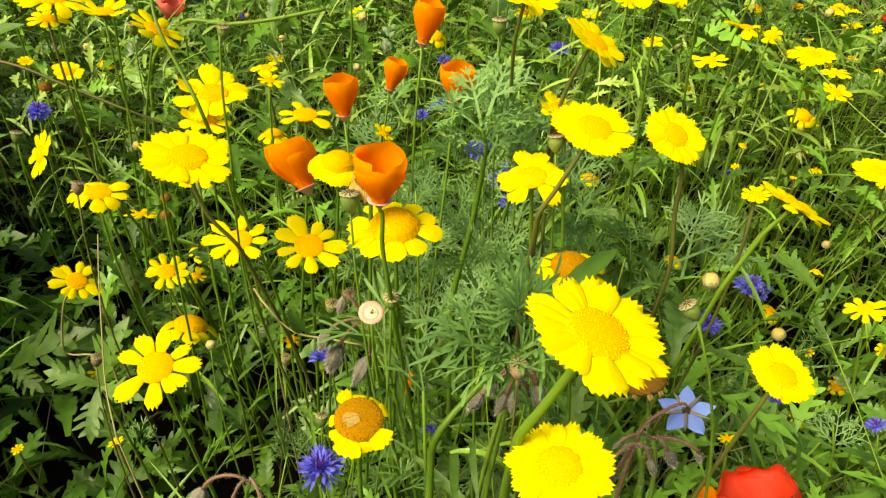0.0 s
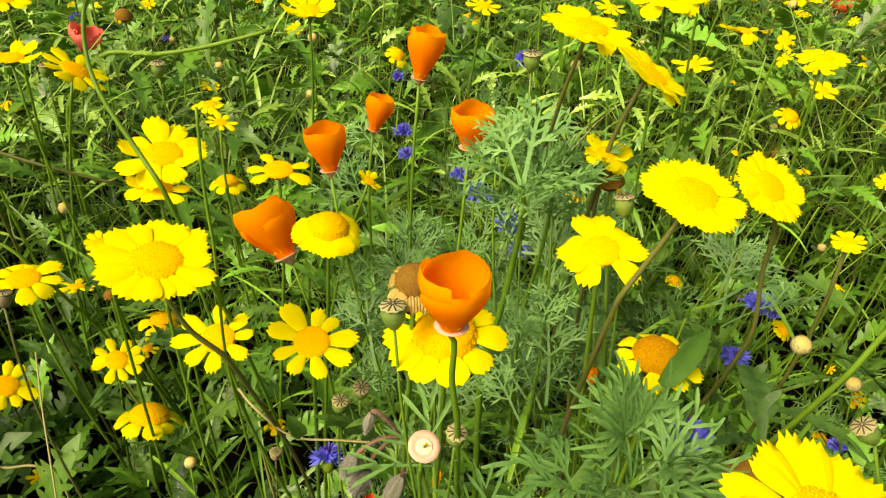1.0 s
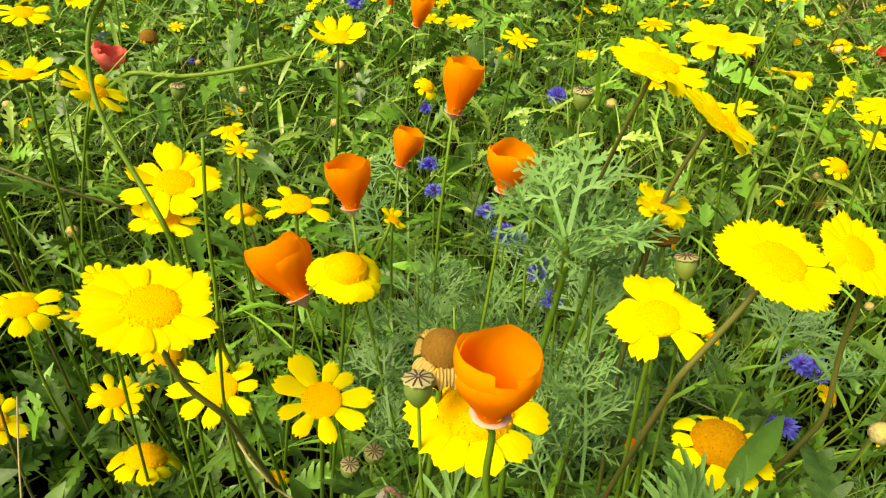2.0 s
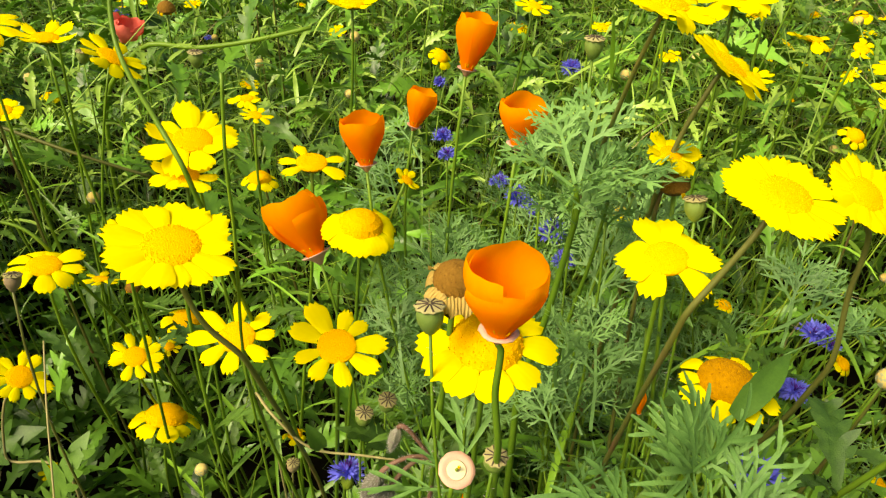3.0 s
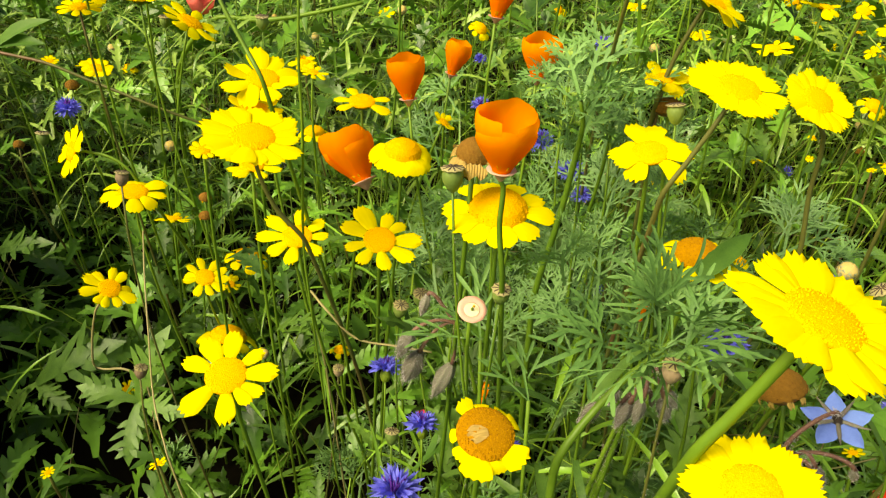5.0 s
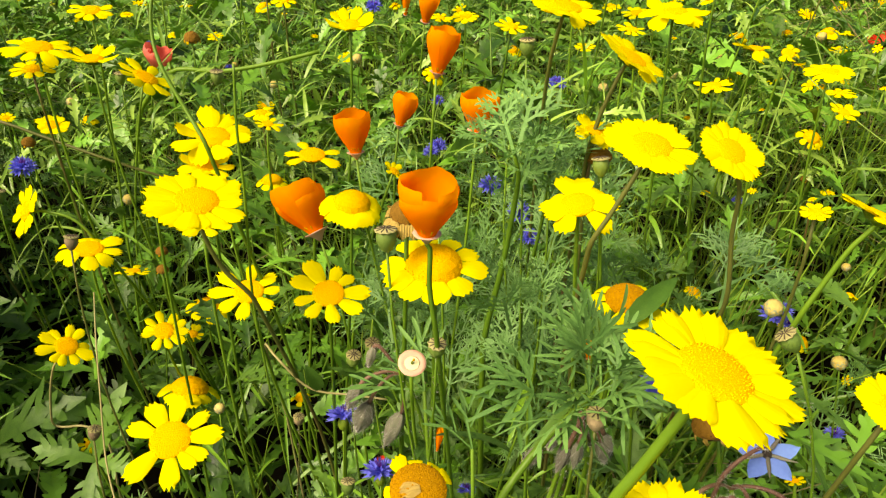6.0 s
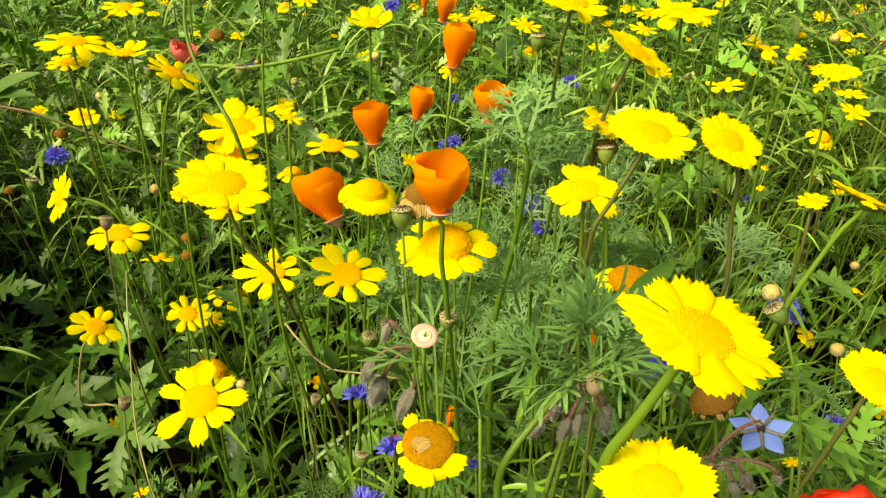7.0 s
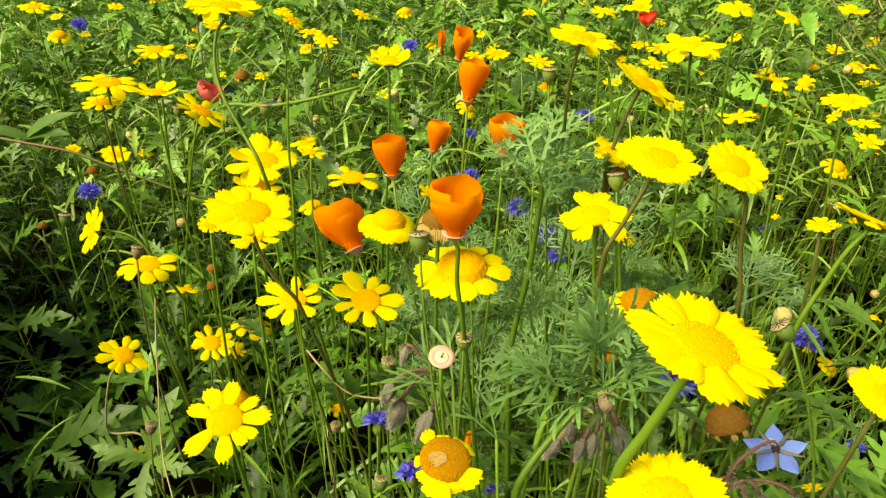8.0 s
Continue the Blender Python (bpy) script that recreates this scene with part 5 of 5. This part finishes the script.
def spots(count, far=3.4):
    """Places in the seen part of the meadow, thinning out with distance, and a few round it."""
    t = gen.random(count)
    y = -0.25 + (far + 0.25) * t ** 1.3
    x = gen.uniform(-1, 1, count) * (0.55 + 0.85 * np.clip(y, 0, 9)) * (1 + 0.22 * np.abs(gen.normal(0, 1, count)))
    # the meadow goes on all round
    wide = gen.random(count) < 0.34
    a, q = gen.uniform(0, 2 * np.pi, count), 2.9 * np.sqrt(gen.random(count)) * gen.uniform(0.85, 1.1, count)
    x = np.where(wide, q * np.cos(a), x)
    y = np.where(wide, 0.9 + q * np.sin(a), y)
    # barer in the hollow and by the walker's feet; black soil stands for shade
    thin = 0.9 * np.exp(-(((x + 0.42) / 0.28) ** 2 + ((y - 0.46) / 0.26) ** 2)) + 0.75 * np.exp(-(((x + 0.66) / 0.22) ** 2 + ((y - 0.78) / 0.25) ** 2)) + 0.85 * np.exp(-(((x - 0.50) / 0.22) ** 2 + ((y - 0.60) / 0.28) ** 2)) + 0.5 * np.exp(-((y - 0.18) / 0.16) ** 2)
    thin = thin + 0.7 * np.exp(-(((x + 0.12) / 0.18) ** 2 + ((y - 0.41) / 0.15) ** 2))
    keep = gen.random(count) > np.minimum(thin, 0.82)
    return x[keep], y[keep]


def tubes(centers, radius):
    """Four-sided tubes along k lines of m points; radius k x m."""
    k, m = centers.shape[:2]
    ring = np.array([(1, 0, 0), (0, 1, 0), (-1, 0, 0), (0, -1, 0)], float)
    lift = np.zeros((k, m, 4, 3))
    lift += ring[None, None] * radius[:, :, None, None]
    d = np.gradient(centers, axis=1)
    d /= np.linalg.norm(d, axis=2, keepdims=True) + 1e-9
    lift -= d[:, :, None] * (lift * d[:, :, None]).sum(-1, keepdims=True) * 0.9
    v = (centers[:, :, None] + lift).reshape(k, m * 4, 3)
    f = np.array([(i * 4 + j, i * 4 + (j + 1) % 4, i * 4 + 4 + (j + 1) % 4, i * 4 + 4 + j) for i in range(m - 1) for j in range(4)])
    return v, f


def upright(count, low, high, thin, thick, lean, m=11):
    x, y = spots(count)
    count = len(x)
    h = canopy(x, y) * gen.uniform(low, high, count)
    t = np.linspace(0, 1, m)[None, :, None]
    foot = np.stack((x, y, np.zeros(count)), -1)[:, None]
    a = gen.uniform(0, 2 * np.pi, count)
    out = np.stack((np.cos(a), np.sin(a), np.zeros(count)), -1)[:, None] * (gen.random(count) ** 1.5 * lean)[:, None, None]
    b = gen.uniform(0, 2 * np.pi, count)
    bow = np.stack((np.cos(b), np.sin(b), np.zeros(count)), -1)[:, None] * gen.normal(0, 0.024, count)[:, None, None]
    c = foot + out * t ** 1.6 + bow * np.sin(np.pi * 2 * t * gen.uniform(0.5, 1.2, count)[:, None, None]) + np.array((0, 0, 1.0)) * h[:, None, None] * (t - 0.12 * t ** 3)
    # small crooks on the way up
    c += np.cumsum(gen.normal(0, 0.0028, (count, m, 3)) * (1, 1, 0), axis=1) * t
    r0 = gen.uniform(thin, thick, count)[:, None]
    return c, r0 * (1 - 0.45 * np.linspace(0, 1, m)[None])


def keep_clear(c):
    """Leaves out what would stand in the way of the walk or hide a blossom from the camera."""
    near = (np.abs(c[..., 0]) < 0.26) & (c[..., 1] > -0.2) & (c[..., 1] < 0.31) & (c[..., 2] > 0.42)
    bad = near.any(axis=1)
    # no leaves are kept before a blossom, along a line towards the camera
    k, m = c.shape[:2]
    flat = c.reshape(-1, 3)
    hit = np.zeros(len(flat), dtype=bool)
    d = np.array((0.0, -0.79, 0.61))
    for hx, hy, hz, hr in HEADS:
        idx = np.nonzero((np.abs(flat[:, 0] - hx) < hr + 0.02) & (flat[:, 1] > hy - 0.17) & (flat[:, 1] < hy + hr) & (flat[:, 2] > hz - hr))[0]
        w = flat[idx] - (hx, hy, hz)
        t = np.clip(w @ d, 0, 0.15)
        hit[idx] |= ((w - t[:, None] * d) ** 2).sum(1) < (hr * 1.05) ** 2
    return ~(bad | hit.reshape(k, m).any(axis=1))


def arcs(count, length, thin, thick, m=8):
    """Wiry stems that lean and arch through the tangle."""
    x, y = spots(count)
    count = len(x)
    h = canopy(x, y) * gen.uniform(0.25, 0.95, count)
    a = gen.uniform(0, 2 * np.pi, count)
    t = np.linspace(-0.5, 0.5, m)[None, :, None]
    d = np.stack((np.cos(a), np.sin(a), gen.normal(0, 0.45, count)), -1)[:, None]
    n = gen.uniform(*length, count)[:, None, None]
    c = np.stack((x, y, h), -1)[:, None] + d * t * n - np.array((0, 0, 1.0)) * (t ** 2) * n * gen.uniform(-0.3, 0.9, count)[:, None, None]
    c[..., 2] = np.maximum(c[..., 2], 0.01)
    return c, np.repeat(gen.uniform(thin, thick, count)[:, None], m, 1)


def blades(count, length, width, low=0.2, high=1.0, m=7, pitch=(0.1, 1.3), curl=(0.3, 1.6)):
    """Narrow folded leaves that rise and bend over."""
    x, y = spots(count)
    count = len(x)
    z = canopy(x, y) * gen.uniform(low, high, count)
    a = gen.uniform(0, 2 * np.pi, count)
    up = gen.uniform(*pitch, count)
    bend = gen.uniform(*curl, count)
    n = gen.uniform(*length, count)
    w = gen.uniform(*width, count)
    t = np.linspace(0, 1, m)
    ang = up[:, None] - bend[:, None] * t[None]
    step = n[:, None] / (m - 1)
    hor = np.cumsum(np.cos(ang) * step, 1) - np.cos(ang[:, :1]) * step
    ver = np.cumsum(np.sin(ang) * step, 1)
    side = np.stack((-np.sin(a), np.cos(a), gen.normal(0, 0.3, count)), -1)
    c = np.stack((x[:, None] + np.cos(a)[:, None] * hor, y[:, None] + np.sin(a)[:, None] * hor, np.maximum(z[:, None] + ver - n[:, None] * 0.3, 0.01)), -1)
    prof = (np.sin(np.pi * (0.12 + 0.86 * t)) ** 0.7)[None] * w[:, None] * 0.5
    l = c - side[:, None] * prof[..., None]
    r = c + side[:, None] * prof[..., None]
    mid = c - np.array((0, 0, 1.0)) * (prof * 0.35)[..., None]
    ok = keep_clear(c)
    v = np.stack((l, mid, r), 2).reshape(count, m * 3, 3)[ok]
    f = np.array([(i * 3 + j, i * 3 + j + 1, i * 3 + j + 4, i * 3 + j + 3) for i in range(m - 1) for j in range(2)])
    return v, f


def spread(template, x, y, z, size, pitch=(0.0, 0.9)):
    """A leaf set down at many places, each turned its own way."""
    tv = np.array([tuple(p) for p in template[0]])
    tf = np.array([q for q in template[1]])
    k = len(x)
    a, p, s = gen.uniform(0, 2 * np.pi, k), gen.uniform(*pitch, k), gen.normal(0, 0.45, k)
    ca, sa, cp, sp, cs, ss = np.cos(a), np.sin(a), np.cos(p), np.sin(p), np.cos(s), np.sin(s)
    o, e = np.zeros(k), np.ones(k)
    rz = np.stack((ca, -sa, o, sa, ca, o, o, o, e), -1).reshape(k, 3, 3)
    rx = np.stack((e, o, o, o, cp, -sp, o, sp, cp), -1).reshape(k, 3, 3)
    ry = np.stack((cs, o, ss, o, e, o, -ss, o, cs), -1).reshape(k, 3, 3)
    m = rz @ rx @ ry * size[:, None, None]
    v = np.einsum("kij,nj->kni", m, tv) + np.stack((x, y, z), -1)[:, None]
    v[..., 2] = np.maximum(v[..., 2], 0.008)
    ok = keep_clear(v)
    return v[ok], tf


# smaller and farther marigolds that dot the rest of the meadow
far = random.Random(21)
round_about = random.Random(22)
for i in range(34):
    a, q = round_about.uniform(0, 6.28), round_about.uniform(0.9, 2.6)
    x, y = q * math.cos(a), 0.6 + q * math.sin(a)
    if abs(x) < 0.5 + 0.8 * max(0, y) and y > -0.3:
        continue
    marigold((x, y, float(canopy(x, y)) + round_about.uniform(-0.05, 0.08)), (round_about.gauss(0, 0.3), round_about.gauss(-0.2, 0.3), 1), round_about.uniform(0.03, 0.045), round_about.randint(8, 13), round_about.choice(("full", "wide", "star")), leaves=0)
for i in range(220):
    y = far.uniform(0.85, 2.9)
    x = far.uniform(-0.9, 1.1) * (0.35 + 0.72 * y)
    if any((x - q[0]) ** 2 + (y - q[1]) ** 2 < 0.004 for q in HEADS):
        continue
    z = float(canopy(x, y)) + far.uniform(-0.10, 0.06)
    marigold((x, y, z), (far.gauss(0, 0.3), far.gauss(-0.2, 0.3), 1), far.uniform(0.018, 0.042), far.randint(7, 13), far.choice(("full", "wide", "wide", "star", "droop", "droop")), leaves=0)

for i in range(60):
    y = far.uniform(0.55, 1.25)
    x = far.uniform(0.24, 0.40) + far.uniform(0.0, 0.52) * y
    z = float(canopy(x, y)) + far.uniform(-0.16, 0.03)
    if any((x - q[0]) ** 2 + (y - q[1]) ** 2 + (z - q[2]) ** 2 < 0.0012 for q in HEADS):
        continue
    marigold((x, y, z), (far.gauss(0, 0.35), far.gauss(-0.2, 0.35), 1), far.uniform(0.011, 0.028), far.randint(6, 9), far.choice(("wide", "star", "ragged", "droop", "droop")), leaves=0)

# plants in leaf, one by one, where the eye passes nearest
wild = random.Random(77)
made = 0
while made < 150:
    y = 0.22 + 1.1 * wild.random() ** 1.2
    x = wild.uniform(-1, 1) * (0.22 + 0.62 * y)
    h = float(canopy(x, y)) * wild.uniform(0.7, 1.02)
    if any((x - q[0]) ** 2 + (y - q[1]) ** 2 < (q[3] * 0.8) ** 2 and h > q[2] - 0.03 for q in HEADS):
        continue
    if y < 0.33 and h > 0.36:
        h = 0.33
    if (x + 0.42) ** 2 + (y - 0.45) ** 2 < 0.022:
        continue
    if (x < -0.18 and y < 0.85 or x > 0.3 and y < 0.8) and wild.random() < 0.5:
        continue
    made += 1
    kind = wild.choice(("lobed", "lobed", "lobed", "narrow", "narrow", "feathery"))
    leafy_plant((x, y), h, kind, wild.randint(6, 10), made)
leafy_plant((0.112, 0.350), 0.50, "lobed", 9, 501)
leafy_plant((0.050, 0.292), 0.49, "narrow", 6, 502)
poppy_bush([(0.014, 0.239, 0.451), (0.036, 0.258, 0.480), (0.064, 0.276, 0.498)], 15, 0.043, 3)
lance_plant((0.083, 0.317, 0.505), (0.114, 0.343, 0.516), 0.13)
for px, py, ph, count in ((0.018, 0.475, 0.515, 8), (-0.022, 0.465, 0.48, 7), (0.052, 0.470, 0.51, 8), (0.060, 0.550, 0.53, 9), (0.020, 0.580, 0.50, 9), (-0.030, 0.540, 0.47, 8)):
    leafy_plant((px, py), ph, "feathery", count, int(1000 * (px + py)), 7)
for px, py, ph, kind in ((0.040, 0.395, 0.43, "lobed"), (0.085, 0.425, 0.46, "narrow"), (0.105, 0.400, 0.44, "lobed"), (0.010, 0.380, 0.40, "narrow"), (0.062, 0.370, 0.42, "lobed"), (-0.030, 0.400, 0.40, "lobed")):
    leafy_plant((px, py), ph, kind, 7, int(900 * (px + py)), 5)
poppy_bush([(0.010, 0.420, 0.395), (0.024, 0.420, 0.477), (0.030, 0.420, 0.518), (0.032, 0.418, 0.540), (0.029, 0.416, 0.555)], 14, 0.042, 8, 10, FRONDS, 0.0012, 0.0026)
poppy_bush([(0.040, 0.460, 0.40), (0.052, 0.455, 0.49), (0.055, 0.452, 0.525)], 9, 0.042, 9, 7, FRONDS, 0.0010, 0.0018)
lying_stalk([(-0.50, 0.90, 0.0), (-0.47, 0.905, 0.38), (-0.401, 0.90, 0.468), (-0.335, 0.90, 0.469), (-0.277, 0.90, 0.476), (-0.20, 0.91, 0.49)], 0.0034, STEM, "thick pale green stalk lying across the meadow")
lying_stalk([(-0.98, 0.73, 0.0), (-0.86, 0.72, 0.40), (-0.70, 0.71, 0.495), (-0.516, 0.70, 0.480), (-0.454, 0.70, 0.456), (-0.393, 0.70, 0.430), (-0.33, 0.71, 0.40)], 0.0022, STEM_DARK, "brownish fallen stalk lying across the meadow")
lying_stalk([(-0.16, 0.44, 0.0), (-0.138, 0.385, 0.45), (-0.119, 0.362, 0.560), (-0.115, 0.358, 0.595), (-0.111, 0.36, 0.628)], 0.0009, STEM, "thin bare green stalk standing upright among the flowers")
leaf_spray((-0.52, 0.53), (-0.487, 0.500, 0.205), [((-0.393, 0.515, 0.259), "lobed"), ((-0.440, 0.475, 0.200), "lobed"), ((-0.53, 0.490, 0.165), "lobed")], "large deeply lobed dark green leaves low in the meadow", 11)
leaf_spray((-0.59, 0.63), (-0.565, 0.600, 0.295), [((-0.490, 0.590, 0.325), "lobed"), ((-0.62, 0.58, 0.31), "lobed"), ((-0.56, 0.56, 0.35), "lobed")], "broad arching leaves and lobed leaves on a stalk", 21)
leaf_spray((-0.60, 0.77), (-0.590, 0.750, 0.478), [((-0.519, 0.730, 0.490), "lance"), ((-0.515, 0.745, 0.512), "lance"), ((-0.640, 0.735, 0.500), "lance")], "broad pointed grey-green leaves fanning from one stalk", 41)
leaf_spray((-0.29, 0.41), (-0.300, 0.400, 0.300), [((-0.273, 0.420, 0.362), "lobed"), ((-0.255, 0.385, 0.305), "lobed"), ((-0.345, 0.395, 0.320), "lobed"), ((-0.30, 0.36, 0.27), "lobed")], "lobed green marigold leaves round one stalk", 31)
strappy_plant((-0.022, 0.310), 0.463, 7, 0.040, 5)
strappy_plant((0.004, 0.288), 0.443, 6, 0.036, 6)
twig([(-0.204, 0.287, 0.382), (-0.223, 0.317, 0.395), (-0.232, 0.345, 0.424), (-0.240, 0.370, 0.448), (-0.247, 0.394, 0.469)], 0.6)
twig([(-0.165, 0.47, 0.28), (-0.152, 0.425, 0.40), (-0.136, 0.405, 0.402), (-0.115, 0.40, 0.380), (-0.085, 0.40, 0.374), (-0.06, 0.40, 0.37)], 1, ((-0.108, 0.40, 0.380), (-0.114, 0.396, 0.405)))

c, r = upright(5000, 0.45, 1.05, 0.0006, 0.0015, 0.17)
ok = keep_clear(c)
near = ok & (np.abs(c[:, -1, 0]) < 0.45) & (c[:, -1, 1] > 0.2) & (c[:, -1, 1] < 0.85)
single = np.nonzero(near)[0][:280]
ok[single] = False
for i in single:
    tv, tf = tubes(c[i:i + 1] - c[i, 0], r[i:i + 1])
    stalk = new("wild_stalk", shape("stalk", tv[0].tolist(), tf.tolist(), WILD_STALK))
    stalk.location = c[i, 0].tolist()
    tagged(stalk, "thin bare green stalk standing among the meadow flowers", "stalk", "wild stalks")
joined("wild_stems", [tubes(c[ok], r[ok])], WILD_STEM, "dense tangle of thin green stems", "stems")
# pale stalks that lean over to one side
k = 170
x, y = gen.uniform(0.02, 0.55, k), gen.uniform(0.32, 1.2, k)
h = canopy(x, y) * gen.uniform(0.7, 1.05, k)
t = np.linspace(0, 1, 8)[None, :, None]
lean = np.stack((gen.uniform(0.04, 0.24, k), gen.normal(0.03, 0.05, k), h), -1)[:, None]
sag = np.stack((gen.normal(0, 0.02, k), gen.normal(0, 0.02, k), np.zeros(k)), -1)[:, None]
c = np.stack((x - 0.08, y, np.zeros(k)), -1)[:, None] + lean * t + sag * np.sin(np.pi * t)
r = gen.uniform(0.0009, 0.0017, k)[:, None] * (1 - 0.3 * t[..., 0])
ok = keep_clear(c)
for i in np.nonzero(ok)[0]:
    tv, tf = tubes(c[i:i + 1] - c[i, 0], r[i:i + 1])
    stalk = new("leaning_stalk", shape("stalk", tv[0].tolist(), tf.tolist(), WILD_STALK))
    stalk.location = c[i, 0].tolist()
    tagged(stalk, "pale green stalk leaning over in the meadow", "stalk", "leaning stalks")
c, r = arcs(4200, (0.06, 0.26), 0.0004, 0.0010)
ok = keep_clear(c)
joined("arching_stems", [tubes(c[ok], r[ok])], WILD_STEM, "thin arching green stems and tendrils", "stems")
c, r = arcs(850, (0.08, 0.30), 0.0005, 0.0012)
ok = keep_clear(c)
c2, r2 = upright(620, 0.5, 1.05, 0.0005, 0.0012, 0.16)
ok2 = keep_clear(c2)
# a dry, matted patch at the meadow's far side
c3, r3 = arcs(420, (0.10, 0.34), 0.0010, 0.0020)
c3 += np.stack((gen.uniform(0.75, 1.35, len(c3)), gen.uniform(1.0, 1.8, len(c3)), gen.uniform(0.22, 0.40, len(c3))), -1)[:, None] - c3[:, :1]
joined("dry_stems", [tubes(c[ok], r[ok]), tubes(c2[ok2], r2[ok2]), tubes(c3, r3)], STRAW, "pale straw-coloured dry stems", "stems")
joined("grass_blades", [blades(14800, (0.04, 0.14), (0.002, 0.005), 0.25, 1.05)], BLADE, "narrow green grass and cornflower blades", "grass")
blocks = []
for i in range(8):
    x, y = spots(3900)
    z = canopy(x, y) * gen.uniform(0.10, 1.0, len(x))
    blocks.append(spread(lobed_leaf(100 + i, 3 + i % 3, 0.12 + 0.03 * (i % 4), 0.25 + 0.2 * (i % 3), 0.05 + 0.012 * (i % 3)), x, y, z, gen.uniform(0.03, 0.075, len(x))))
k = 330
x, y = gen.uniform(-0.95, -0.22, k), gen.uniform(0.36, 0.98, k)
blocks.append(spread(lobed_leaf(120, 4, 0.16, 0.4, 0.07), x, y, gen.uniform(0.012, 0.13, k), gen.uniform(0.04, 0.095, k)))
k = 450
x, y = gen.uniform(0.15, 0.75, k), gen.uniform(0.34, 0.95, k)
blocks.append(spread(lobed_leaf(121, 4, 0.15, 0.4, 0.06), x, y, gen.uniform(0.012, 0.20, k), gen.uniform(0.04, 0.08, k)))
# a closed green roof farther on
for i in range(3):
    k = 1500
    y = gen.uniform(0.95, 3.4, k)
    x = gen.uniform(-1, 1, k) * (0.6 + 0.85 * y)
    blocks.append(spread(lobed_leaf(130 + i, 3 + i, 0.14, 0.3, 0.055), x, y, canopy(x, y) * gen.uniform(0.72, 1.06, k), gen.uniform(0.045, 0.10, k)))
joined("meadow_leaves", blocks, UNDER_LEAF, "lobed green leaves filling the meadow", "leaves")
# feathery poppy leaves: a bank behind the orange cups, and a scatter
blocks = []
for i in range(5):
    x, y = spots(40)
    z = canopy(x, y) * gen.uniform(0.6, 1.0, len(x))
    # rosettes of leaves round single stalks
    cx, cy, cz = gen.normal(0.035, 0.06, 7), gen.normal(0.55, 0.09, 7), gen.uniform(0.38, 0.49, 7)
    pick = gen.integers(0, 7, 16)
    x2, y2, z2 = cx[pick] + gen.normal(0, 0.010, 16), cy[pick] + gen.normal(0, 0.010, 16), cz[pick] - gen.uniform(0, 0.07, 16)
    x, y, z = np.concatenate((x, x2)), np.concatenate((y, y2)), np.concatenate((z, z2))
    blocks.append(spread(feather_leaf(40 + i, 4, 1.25), x, y, z, gen.uniform(0.04, 0.07, len(x)), (0.0, 1.1)))
joined("feathery_foliage", blocks, FEATHER, "feathery grey-green poppy foliage", "leaves")

# finer yellow-green growth on top farther on, sunlight put into its paler colour
near_spots = spots


def far_spots(count):
    y = 0.8 + 2.6 * gen.random(count) ** 1.4
    return gen.uniform(-1, 1, count) * (0.45 + 0.75 * y), y


spots = far_spots
joined("pale_grass", [blades(3600, (0.03, 0.09), (0.0025, 0.006), 0.75, 1.12)], SUNLIT_TINT, "pale fine blades on top of the meadow, tinted as sunlit", "grass")
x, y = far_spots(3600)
joined("pale_leaves", [spread(lobed_leaf(150, 3, 0.15, 0.4, 0.06), x, y, canopy(x, y) * gen.uniform(0.8, 1.08, 3600), gen.uniform(0.02, 0.05, 3600))], SUNLIT_TINT, "pale small leaves on top of the meadow, tinted as sunlit", "leaves")
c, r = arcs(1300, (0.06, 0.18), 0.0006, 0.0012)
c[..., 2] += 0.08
joined("pale_stems", [tubes(c, r)], SUNLIT_TINT, "pale arching stems on top of the meadow, tinted as sunlit", "stems")


def shade_spots(count):
    """Places for taller growth, added out of view to shade the hollow."""
    y = gen.uniform(-0.15, 1.0, count)
    return -(0.56 + 0.42 * np.clip(y, 0, 2)) - 0.55 * gen.random(count), y


# unseen blades and leaves that keep the sun off the hollow
spots = shade_spots
joined("tall_grass", [blades(2600, (0.12, 0.28), (0.006, 0.014), 0.5, 1.4)], BLADE, "tall blades added out of view to shade the hollow", "grass")
x, y = shade_spots(1500)
joined("tall_leaves", [spread(lobed_leaf(140, 4, 0.15, 0.4, 0.06), x, y, canopy(x, y) * gen.uniform(0.4, 1.5, 1500), gen.uniform(0.06, 0.10, 1500))], UNDER_LEAF, "lobed leaves added out of view to shade the hollow", "leaves")
spots = near_spots

# coarser growth farther out
gen = np.random.default_rng(12)


def outer_spots(count):
    a, q = gen.uniform(0, 2 * np.pi, count), 2.2 + 9.0 * gen.random(count) ** 1.4
    return q * np.cos(a), 0.9 + q * np.sin(a)


def ring_spots(count):
    """Round the walker and beside the seen part."""
    a, q = gen.uniform(0, 2 * np.pi, count), 0.7 + 2.4 * gen.random(count) ** 0.8
    x, y = q * np.cos(a), 0.6 + q * np.sin(a)
    keep = (y < -0.15) | (np.abs(x) > 0.6 + 0.85 * np.clip(y, 0, 9))
    return x[keep], y[keep]


spots = ring_spots
joined("ring_grass", [blades(15000, (0.08, 0.24), (0.005, 0.013), 0.2, 1.0)], BLADE, "green growth all round the flowers", "grass")
x, y = ring_spots(9000)
joined("ring_leaves", [spread(lobed_leaf(160, 4, 0.15, 0.4, 0.06), x, y, canopy(x, y) * gen.uniform(0.3, 0.95, len(x)), gen.uniform(0.05, 0.11, len(x)))], UNDER_LEAF, "lobed leaves all round the flowers", "leaves")
spots = outer_spots
joined("outer_grass", [blades(42000, (0.16, 0.42), (0.010, 0.028), 0.1, 0.9, 4)], BLADE, "tall green growth of the meadow farther out", "grass")
spots = near_spots
